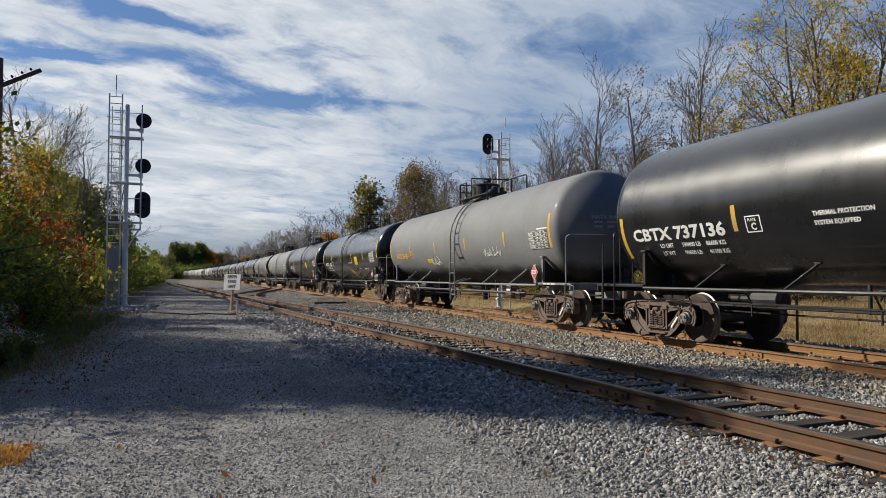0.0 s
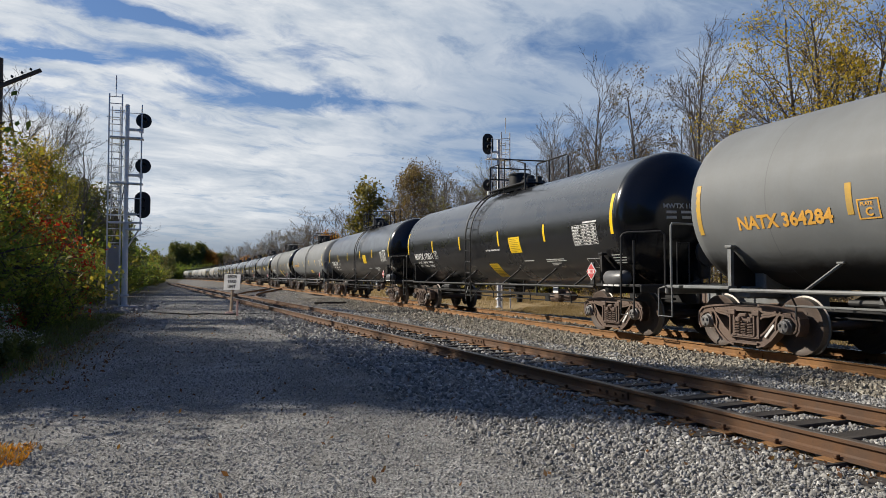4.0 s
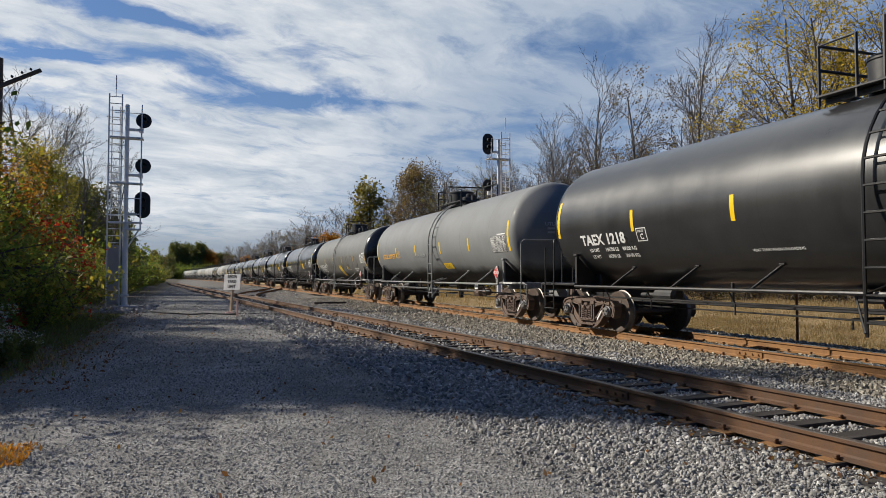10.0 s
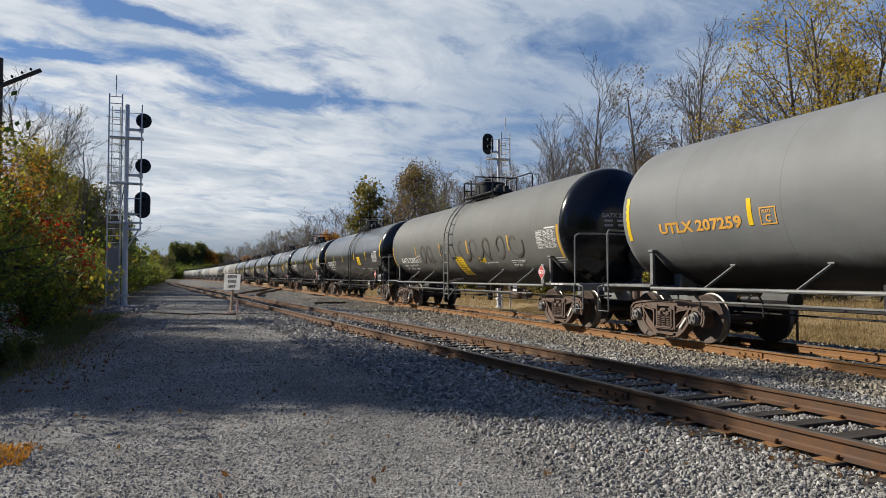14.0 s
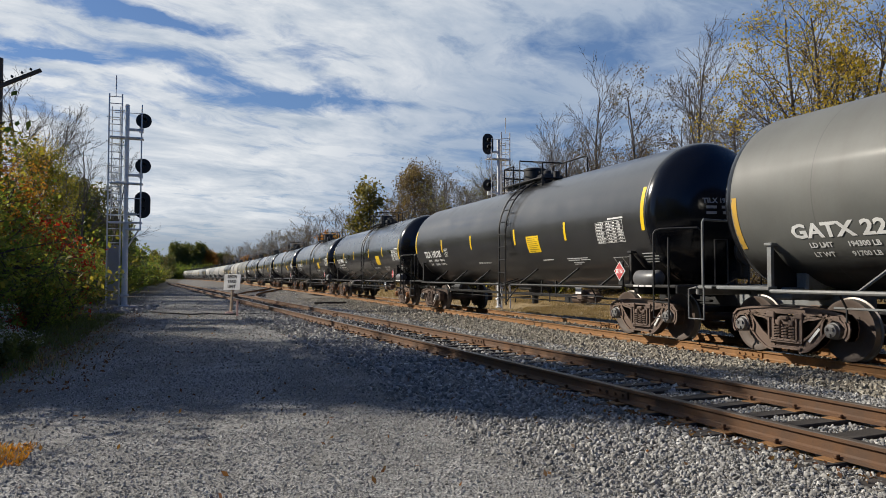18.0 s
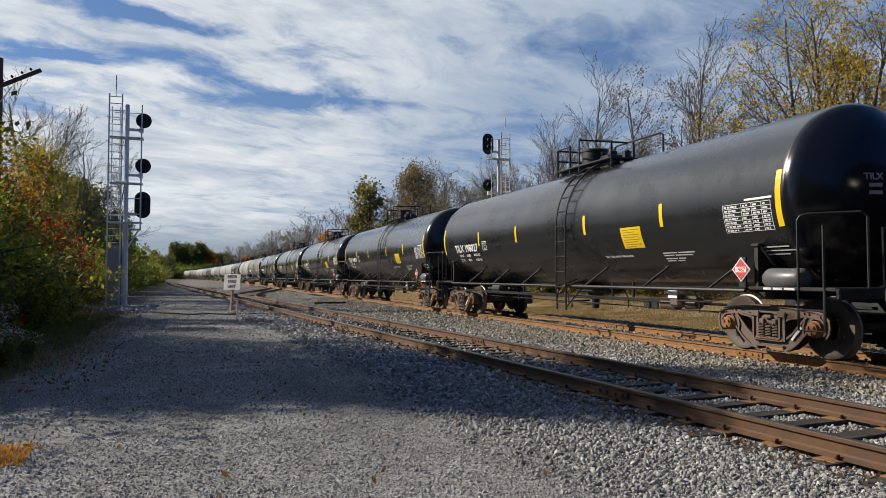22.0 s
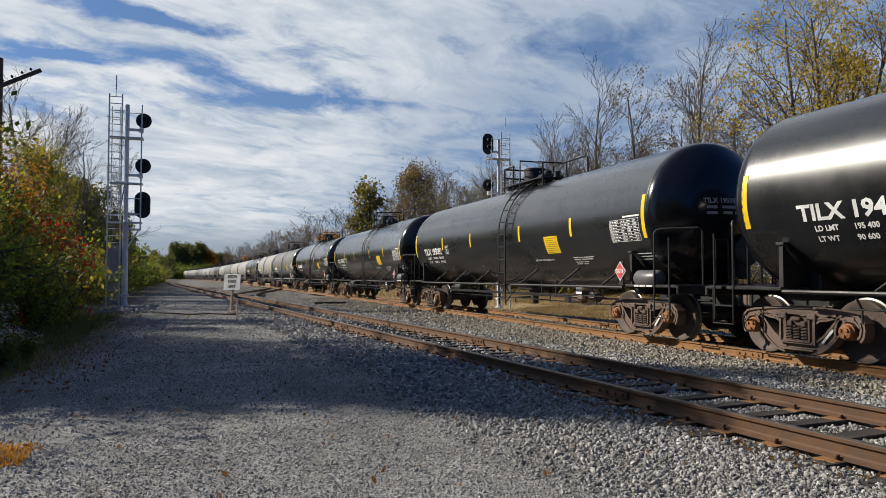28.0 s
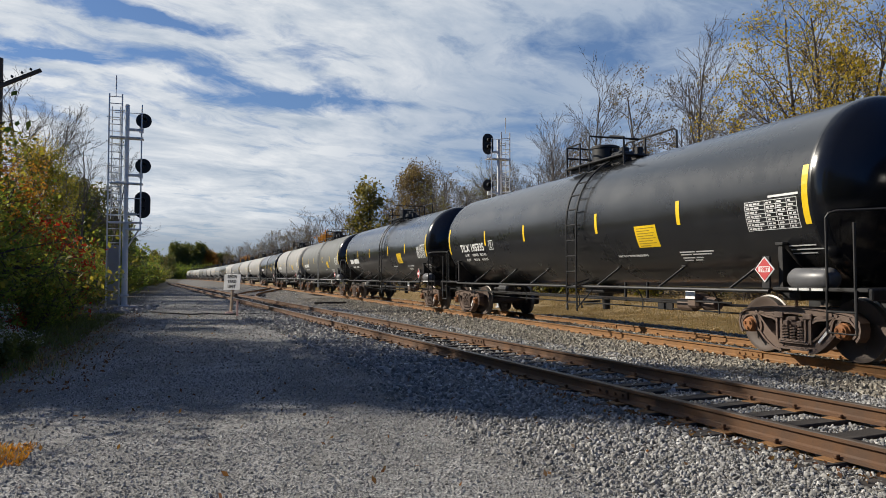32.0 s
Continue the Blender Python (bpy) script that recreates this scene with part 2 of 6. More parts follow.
M_LEAF_DEEP = foliage("deep_green_leaves", [(0.07, 0.105, 0.03), (0.11, 0.145, 0.04), (0.16, 0.175, 0.05), (0.21, 0.19, 0.055)], 0.45)
M_LEAF_DULL = foliage("dull_olive_leaves", [(0.12, 0.125, 0.04), (0.21, 0.19, 0.055), (0.28, 0.22, 0.06), (0.15, 0.155, 0.045)], 0.45)
M_LEAF_ORANGE = foliage("orange_leaves", [(0.36, 0.14, 0.03), (0.52, 0.22, 0.04), (0.46, 0.27, 0.05), (0.28, 0.17, 0.04)])
M_LEAF_RED = foliage("red_leaves", [(0.50, 0.04, 0.03), (0.62, 0.08, 0.04), (0.42, 0.03, 0.03), (0.55, 0.15, 0.04)])
M_LEAF_RUSSET = foliage("russet_leaves", [(0.16, 0.075, 0.045), (0.24, 0.11, 0.06), (0.20, 0.12, 0.06), (0.13, 0.09, 0.045), (0.28, 0.15, 0.06)])
M_LEAF_BROWN = foliage("brown_leaves", [(0.16, 0.11, 0.065), (0.24, 0.165, 0.09), (0.21, 0.165, 0.09), (0.15, 0.13, 0.065)])
M_STRAW = foliage("dry_grass", [(0.33, 0.23, 0.115), (0.42, 0.30, 0.155), (0.36, 0.255, 0.13), (0.22, 0.185, 0.08), (0.46, 0.35, 0.19)], 0.35)
M_WEED = foliage("green_weeds", [(0.08, 0.115, 0.032), (0.14, 0.175, 0.052), (0.20, 0.21, 0.072), (0.11, 0.145, 0.04)], 0.45)
M_BLOOM = foliage("white_flowers", [(0.5, 0.5, 0.46), (0.62, 0.62, 0.58)], 0.2)


def stone_mat(name, tints):
    def build(nn):
        geo = nn("ShaderNodeNewGeometry")
        rampn = nn.tree.nodes.new("ShaderNodeValToRGB")
        nn.tree.links.new(geo.outputs["Random Per Island"], rampn.inputs[0])
        el = rampn.color_ramp.elements
        while len(el) < len(tints):
            el.new(0.5)
        for k, c in enumerate(tints):
            el[k].position, el[k].color = k / (len(tints) - 1), (*c, 1.0)
        co = nn("ShaderNodeTexCoord").outputs["Object"]
        g = nn.noise(co, 70.0, 4.0, 0.7)
        col = nn.mix(nn.ramp(g, 0.35, 0.7, 0.0, 0.4), rampn.outputs[0], (0.15, 0.144, 0.136))
        return nn("ShaderNodeBsdfPrincipled", Base_Color=col, Roughness=0.85, Normal=nn("ShaderNodeBump", Strength=0.35, Distance=0.004, Height=g))
    return material(name, build)


M_STONES = stone_mat("limestone_ballast", [(0.09, 0.087, 0.081), (0.30, 0.29, 0.27), (0.44, 0.427, 0.40), (0.16, 0.154, 0.143), (0.62, 0.604, 0.57), (0.11, 0.105, 0.096), (0.36, 0.348, 0.324)])
M_LOT_STONES = stone_mat("pressed_lot_stone", [(0.20, 0.194, 0.184), (0.32, 0.31, 0.294), (0.44, 0.428, 0.406), (0.26, 0.252, 0.239), (0.58, 0.566, 0.54), (0.16, 0.155, 0.147), (0.38, 0.369, 0.35)])
M_BROWN_STONES = stone_mat("rust_dusted_ballast", [(0.12, 0.103, 0.078), (0.29, 0.26, 0.205), (0.41, 0.375, 0.30), (0.19, 0.158, 0.115), (0.52, 0.48, 0.395)])


def ground_material():
    def build(nn):
        co = nn("ShaderNodeTexCoord").outputs["Object"]
        x = nn("ShaderNodeSeparateXYZ", Vector=co)
        wob = nn.noise(co, 0.5, 4.0, 0.6)
        xx = nn.math("ADD", x.outputs[0], nn.math("MULTIPLY", nn.math("SUBTRACT", wob, 0.5), 1.6))
        cells = nn("ShaderNodeTexVoronoi", Vector=co, Scale=52.0)
        fine_cells = nn("ShaderNodeTexVoronoi", Vector=co, Scale=95.0)
        a = nn.noise(co, 0.7, 5.0, 0.6, 0.5)
        b = nn.noise(co, 9.0, 5.0, 0.7)
        c = nn.noise(co, 90.0, 3.0, 0.7)
        grav = nn.mix(nn.ramp(a, 0.36, 0.62), (0.20, 0.195, 0.188), (0.40, 0.39, 0.372))
        grav = nn.mix(0.5, grav, nn.mix(nn("ShaderNodeSeparateColor", Color=cells.outputs["Color"]).outputs[0], (0.08, 0.078, 0.075), (0.70, 0.686, 0.66)))
        grav = nn.mix(nn.ramp(nn.noise(co, 2.6, 6.0, 0.7), 0.42, 0.66, 0.0, 0.45), grav, (0.13, 0.125, 0.115))
        grav = nn.mix(nn.ramp(c, 0.35, 0.7, 0.0, 0.5), grav, (0.08, 0.077, 0.074))
        grav = nn.mix(nn.ramp(b, 0.5, 0.8, 0.0, 0.22), grav, (0.16, 0.145, 0.125))
        grav = nn.mix(nn.math("MULTIPLY", nn.ramp(xx, 2.0, 5.0), nn.ramp(b, 0.25, 0.6, 0.35, 0.9)), grav, nn.mix(c, (0.12, 0.102, 0.08), (0.25, 0.215, 0.17)))
        drift = nn.noise(nn("ShaderNodeMapping", Vector=co, Scale=(0.55, 0.22, 1.0)).outputs[0], 1.6, 7.0, 0.72, 0.6)
        grav = nn.mix(nn.ramp(drift, 0.46, 0.62, 0.0, 0.40), grav, (0.085, 0.080, 0.074))
        grav = nn.mix(nn.ramp(nn.noise(co, 5.5, 6.0, 0.75), 0.55, 0.72, 0.0, 0.6), grav, (0.44, 0.43, 0.41))
        # far lot painted darker, in place of the shadows between its stones
        grav = nn.mix(nn.ramp(x.outputs[1], 38.0, 85.0, 0.0, 0.75), grav, nn.mix(b, (0.11, 0.104, 0.095), (0.19, 0.18, 0.165)))
        soil = nn.mix(b, (0.075, 0.066, 0.052), (0.17, 0.15, 0.118))
        grass = nn.mix(nn.noise(co, 2.2, 5.0, 0.6), (0.22, 0.162, 0.085), (0.40, 0.295, 0.16))
        near = nn.math("MULTIPLY", nn.ramp(x.outputs[1], 22.0, 34.0, 0.65, -0.1), nn.ramp(x.outputs[1], 9.5, 13.0))
        col = nn.mix(nn.ramp(nn.math("SUBTRACT", xx, near), -2.0, -2.9), grav, soil)
        col = nn.mix(nn.ramp(xx, 16.2, 17.4), col, grass)
        h = nn.math("ADD", nn.math("MULTIPLY", nn.ramp(cells.outputs["Distance"], 0.0, 0.6, 1.0, 0.0), 0.6), nn.math("ADD", nn.math("MULTIPLY", fine_cells.outputs["Distance"], -0.3), nn.math("MULTIPLY", b, 0.6)))
        p = nn("ShaderNodeBsdfPrincipled", Base_Color=col, Roughness=0.95, Normal=nn("ShaderNodeBump", Strength=1.0, Distance=0.022, Height=h))
        p.inputs["Specular IOR Level"].default_value = 0.08
        return p
    return material("gravel_and_field", build)


M_GROUND = ground_material()

# ---- mesh tools ----


class MB:
    """Collects vertices and faces of one mesh."""

    def __init__(self):
        self.v, self.f = [], []

    def add(self, verts, faces):
        k = len(self.v)
        self.v.extend(tuple(p) for p in verts)
        self.f.extend(tuple(i + k for i in face) for face in faces)
        return self

    def box(self, c, s, ch=0.0, m=None):
        hx, hy, hz = s[0] / 2, s[1] / 2, s[2] / 2
        ch = min(ch, hx * 0.45, hy * 0.45, hz * 0.45)
        m = m or Matrix()
        c = Vector(c)
        if ch <= 0:
            vs = [(x * hx, y * hy, z * hz) for x in (-1, 1) for y in (-1, 1) for z in (-1, 1)]
            fs = [(0, 1, 3, 2), (4, 6, 7, 5), (0, 4, 5, 1), (2, 3, 7, 6), (0, 2, 6, 4), (1, 5, 7, 3)]
            return self.add([c + m @ Vector(p) for p in vs], fs)
        vs, idx = [], {}
        for x in (-1, 1):
            for y in (-1, 1):
                for z in (-1, 1):
                    for ax in range(3):
                        p = [x * (hx - ch), y * (hy - ch), z * (hz - ch)]
                        p[ax] = (x * hx, y * hy, z * hz)[ax]
                        idx[x, y, z, ax] = len(vs)
                        vs.append(c + m @ Vector(p))
        fs = []
        for ax in range(3):
            o = [k for k in range(3) if k != ax]
            for s1 in (-1, 1):
                ring = []
                for a, b in ((-1, -1), (1, -1), (1, 1), (-1, 1)):
                    key = [0, 0, 0]
                    key[ax], key[o[0]], key[o[1]] = s1, a, b
                    ring.append(idx[(*key, ax)])
                fs.append(ring if (s1 > 0) == (ax != 1) else ring[::-1])
            for a in (-1, 1):
                for b in (-1, 1):
                    k1, k2 = [0, 0, 0], [0, 0, 0]
                    k1[ax], k2[ax] = -1, 1
                    for k in (k1, k2):
                        k[o[0]], k[o[1]] = a, b
                    fs.append([idx[(*k1, o[0])], idx[(*k1, o[1])], idx[(*k2, o[1])], idx[(*k2, o[0])]])
        for x in (-1, 1):
            for y in (-1, 1):
                for z in (-1, 1):
                    fs.append([idx[x, y, z, 0], idx[x, y, z, 1], idx[x, y, z, 2]])
        return self.add(vs, fs)

    def tube(self, pts, r, sides=8, caps=True, r2=None, closed=False):
        pts = [Vector(p) for p in pts]
        rings, last = [], None
        count = len(pts)
        for k, p in enumerate(pts):
            if closed:
                d = pts[(k + 1) % count] - pts[k - 1]
            else:
                d = pts[min(k + 1, count - 1)] - pts[max(k - 1, 0)]
            d.normalize()
            side = last if last is not None else (Vector((0, 0, 1)) if abs(d.z) < 0.9 else Vector((1, 0, 0)))
            u = side - d * side.dot(d)
            if u.length < 1e-4:
                u = d.orthogonal()
            u.normalize()
            last = u
            w = d.cross(u)
            rr = r if r2 is None else r + (r2 - r) * k / max(1, count - 1)
            rings.append([p + (u * math.cos(2 * math.pi * j / sides) + w * math.sin(2 * math.pi * j / sides)) * rr for j in range(sides)])
        vs = [p for ring in rings for p in ring]
        fs = []
        for k in range(count if closed else count - 1):
            k2 = (k + 1) % count
            for j in range(sides):
                fs.append((k * sides + j, k * sides + (j + 1) % sides, k2 * sides + (j + 1) % sides, k2 * sides + j))
        if caps and not closed:
            fs.append(tuple(range(sides))[::-1])
            fs.append(tuple((count - 1) * sides + j for j in range(sides)))
        return self.add(vs, fs)

    def lathe(self, profile, axis="y", sides=32, c=(0, 0, 0)):
        """profile: rows of (along, radius)."""
        vs, fs = [], []
        c = Vector(c)
        for a, r in profile:
            for j in range(sides):
                t = 2 * math.pi * j / sides
                p = {"y": (r * math.cos(t), a, r * math.sin(t)), "x": (a, r * math.cos(t), r * math.sin(t)), "z": (r * math.cos(t), r * math.sin(t), a)}[axis]
                vs.append(c + Vector(p))
        for k in range(len(profile) - 1):
            for j in range(sides):
                fs.append((k * sides + j, (k + 1) * sides + j, (k + 1) * sides + (j + 1) % sides, k * sides + (j + 1) % sides))
        fs.append(tuple(range(sides)))
        fs.append(tuple((len(profile) - 1) * sides + j for j in range(sides))[::-1])
        return self.add(vs, fs)

    def plate(self, outline, t0, t1, axis="x"):
        """A flat outline of (a, b) pairs, thickened along an axis: x -> (y, z), y -> (x, z), z -> (x, y)."""
        def put(a, b, t):
            return {"x": (t, a, b), "y": (a, t, b), "z": (a, b, t)}[axis]
        k = len(outline)
        vs = [put(a, b, t0) for a, b in outline] + [put(a, b, t1) for a, b in outline]
        fs = [tuple(range(k)), tuple(range(2 * k - 1, k - 1, -1))] + [(j, (j + 1) % k, k + (j + 1) % k, k + j) for j in range(k)]
        return self.add(vs, fs)

    def mesh(self, name, mat, smooth=False):
        me = bpy.data.meshes.new(name)
        me.from_pydata(self.v, [], self.f)
        me.materials.append(mat)
        if smooth:
            me.polygons.foreach_set("use_smooth", [True] * len(me.polygons))
            me.set_sharp_from_angle(angle=radians(38))
        me.update()
        return me


CACHE = {}


def shared(key, mat, build, smooth=False):
    """One mesh for all parts alike in shape and material."""
    full = (key, mat.name)
    if full not in CACHE:
        bm = bmesh.new()
        raw = build()
        me = raw.mesh(str(key if isinstance(key, str) else key[0]), mat, smooth)
        bm.from_mesh(me)
        bmesh.ops.recalc_face_normals(bm, faces=bm.faces)
        bm.to_mesh(me)
        bm.free()
        CACHE[full] = me
    return CACHE[full]


def part(name, me, parent, m=None, label=""):
    ob = new(name, me)
    ob.parent = parent
    if m is not None:
        ob.matrix_basis = m
    return tagged(ob, label) if label else ob


def thing(name, m, label, category, group="", kind=""):
    ob = new(name)
    ob.empty_display_size = 0.3
    ob.matrix_basis = m
    return tagged(ob, label, category, group, kind)


def letters(text, size, spacing=1.0):
    """Outlines of the built-in font as flat faces: vertices (s, w) and faces."""
    cu = bpy.data.curves.new("lettering", "FONT")
    cu.body, cu.size, cu.space_character, cu.resolution_u, cu.fill_mode = text, size, spacing, 2, "FRONT"
    cu.offset = size * 0.034
    ob = new("lettering", cu)
    me = bpy.data.meshes.new_from_object(ob.evaluated_get(bpy.context.evaluated_depsgraph_get()))
    out = [v.co.copy() for v in me.vertices], [tuple(p.vertices) for p in me.polygons]
    bpy.data.objects.remove(ob)
    bpy.data.curves.remove(cu)
    bpy.data.meshes.remove(me)
    return out

# ---- ground and tracks ----
TRACK_X, RAIL_Z = 9.82, 0.211           # main track: centre line and rail top
SIDING = pose(5.90, 0.345, 0.0, 0, 0, 3.35)   # siding: local y along the rails
SIDE_RAIL_Z = 0.18
GAUGE_HALF = 0.7525


LINE = pose(0, 0, 0, 0, 0, -0.61)       # the main line's own axes


def bend(s):
    """How far the line eases to the left at s metres along it."""
    return max(0.0, s - 40.0) ** 2 / 7400.0


def line_pose(s, z=0.0):
    return LINE @ pose(TRACK_X - bend(s), s, z, 0, 0, math.degrees(math.atan(max(0.0, s - 40.0) / 3700.0)))


def smooth(t):
    t = min(1.0, max(0.0, t))
    return t * t * (3 - 2 * t)


def ground_z(x, y):
    z = 0.05 * noise.noise((x * 0.12, y * 0.12, 0.0)) * smooth((math.hypot(x, y) - 3) / 12) if abs(x) < 200 and abs(y) < 400 else 0.0
    z -= 0.45 * smooth((x - 12.6) / 3.0)
    z += 0.75 * smooth((x - 16.5) / 10.0)
    z += 0.30 * smooth((-3.5 - x) / 3.0)
    z -= 0.035 * smooth((1.2 - abs((x - 5.90) * 0.99829 + (y - 0.345) * 0.05844)) / 0.35)
    z += 0.035 * smooth((x - 7.4) / 1.2) * smooth((12.8 - x) / 0.8)
    return z


def build_ground():
    def lines(fine, step, far):
        a = [k * step for k in range(int(-fine / step), int(fine / step) + 1)]
        out, d, p = [], step, fine
        while p < far:
            d *= 1.35
            p += d
            out.append(p)
        return [-q for q in out[::-1]] + a + out
    xs, ys = lines(22.0, 0.25, 3000.0), [q + 26.0 for q in lines(34.0, 0.6, 3000.0)]
    mb = MB()
    vs = [(x, y, ground_z(x, y)) for y in ys for x in xs]
    w = len(xs)
    fs = [(j * w + i, j * w + i + 1, (j + 1) * w + i + 1, (j + 1) * w + i) for j in range(len(ys) - 1) for i in range(w - 1)]
    mb.add(vs, fs)
    tagged(new("ground", mb.mesh("ground", M_GROUND, True)), "grey crushed-stone lot running into dry autumn field", "ground", kind="structure")


build_ground()

RAIL_PROFILE = [(-0.07, 0.0), (0.07, 0.0), (0.07, 0.012), (0.022, 0.028), (0.010, 0.045), (0.009, 0.11), (0.014, 0.126), (0.034, 0.132), (0.0345, 0.160), (0.026, 0.168),
                (-0.026, 0.168), (-0.0345, 0.160), (-0.034, 0.132), (-0.014, 0.126), (-0.009, 0.11), (-0.010, 0.045), (-0.022, 0.028), (-0.07, 0.012)]


def rail_mesh(length, head, web):
    me = MB().plate(RAIL_PROFILE, 0.004, length - 0.004, "y").mesh("rail", web)
    me.materials.append(head)
    for p in me.polygons:
        if p.center.z > 0.158 and abs(p.normal.z) > 0.3:
            p.material_index = 1
    return me


def joint_bar():
    mb = MB().plate([(-0.30, 0.035), (0.30, 0.035), (0.30, 0.118), (-0.30, 0.118)], 0.010, 0.032, "x")
    for y in (-0.22, -0.08, 0.08, 0.22):
        mb.lathe([(0.03, 0.019), (0.055, 0.018)], "x", 6, (0, y, 0.078))
    return mb


def spike():
    return MB().box((0, 0, 0.02), (0.045, 0.035, 0.03), 0.006).box((0, 0, -0.01), (0.018, 0.018, 0.05))


def tie_mesh(seed):
    rnd = random.Random(seed)
    mb = MB()
    mb.box((0, 0, -0.085), (2.6, 0.225, 0.17), 0.012)
    mb.v = [(x + rnd.uniform(-.012, .012), y + rnd.uniform(-.008, .008), z + rnd.uniform(-.006, .006)) for x, y, z in mb.v]
    return mb


TIES = [shared(("tie", k), M_TIE, lambda k=k: tie_mesh(k)) for k in range(4)]
SPIKE = shared("spike", M_SIDE_RAIL, spike)
PLATE = shared("tie_plate", M_RAIL, lambda: MB().box((0, 0, 0.006), (0.36, 0.19, 0.02), 0.004))


def build_track(name, root_m, rail_top, head, web, y0, y1, tie_step, tie_sink, detail_to, label, curved=False):
    root = thing(name, root_m, label, "railway track", kind="structure")
    base = rail_top - 0.168
    rnd = random.Random(name)
    length = 11.9

    def at(x, y, z, rx=0, rz=0):
        if curved:
            return LINE.inverted() @ line_pose(y) @ pose(x, 0, z, rx, 0, rz)
        return pose(x, y, z, rx, 0, rz)
    long_rail = rail_mesh(length, head, web)
    bar = shared("joint_bar", web, joint_bar)
    for sx in (-1, 1):
        y = y0 + (0 if sx < 0 else -5.2)
        while y < y1:
            part("rail", long_rail, root, at(sx * GAUGE_HALF, y, base))
            if y < detail_to:
                for side in (0, 180):
                    part("joint_bar", bar, root, at(sx * GAUGE_HALF, y, base, 0, side))
            y += length
    y, k = y0, 0
    while y < min(y1, y0 + tie_step * 290):
        part("tie", TIES[k % 4], root, at(rnd.uniform(-.05, .05), y, base - 0.012 - tie_sink, 0, rnd.uniform(-1.5, 1.5)))
        if y < detail_to:
            for sx in (-1, 1):
                part("tie_plate", PLATE, root, at(sx * GAUGE_HALF, y, base - 0.016))
                for dx in (-0.085, 0.085):
                    part("spike", SPIKE, root, at(sx * GAUGE_HALF + dx, y + rnd.uniform(-.05, .05), base + 0.012 + rnd.uniform(-.006, .012), rnd.uniform(-9, 9)))
        y += tie_step * rnd.uniform(0.92, 1.08)
        k += 1
    return root


build_track("siding_track", SIDING, SIDE_RAIL_Z, M_RAILTOP, M_SIDE_RAIL, -5.0, 150.0, 0.53, -0.004, 40.0, "rusty siding rails spiked to dark wooden ties in crushed stone")
build_track("main_track", LINE, RAIL_Z, M_SHINY, M_RAIL, -14.0, 400.0, 0.55, 0.0, 46.0, "rust-sided main line rails with polished heads on ballast", True)


def build_crossover():
    """Rusty rails leaving the siding and swinging over to the main line."""
    root = thing("crossover_track", Matrix(), "rusty crossover rails between the siding and the main line", "railway track", kind="structure")
    a, da, b, db = Vector((3.46, 42.0)), Vector((-0.0584, 1.0)), Vector((10.40, 93.0)), Vector((-0.003, 1.0))

    def centre(u):
        span = 51.0
        return a * (2 * u ** 3 - 3 * u * u + 1) + da * span * (u ** 3 - 2 * u * u + u) + b * (3 * u * u - 2 * u ** 3) + db * span * (u ** 3 - u * u)
    steps = 17
    long_rail = rail_mesh(3.12, M_RAILTOP, M_RAIL)
    for k in range(steps):
        p, q = centre(k / steps), centre((k + 1) / steps)
        turn = math.degrees(math.atan2(-(q.x - p.x), q.y - p.y))
        m = pose(p.x, p.y, SIDE_RAIL_Z - 0.165, 0, 0, turn)
        for sx in (-1, 1):
            part("rail", long_rail, root, m @ pose(sx * GAUGE_HALF, 0, 0))
        if k > 2:
            for j in range(5):
                part("tie", TIES[(k + j) % 4], root, m @ pose(0, 0.3 + 0.6 * j, -0.012))


build_crossover()


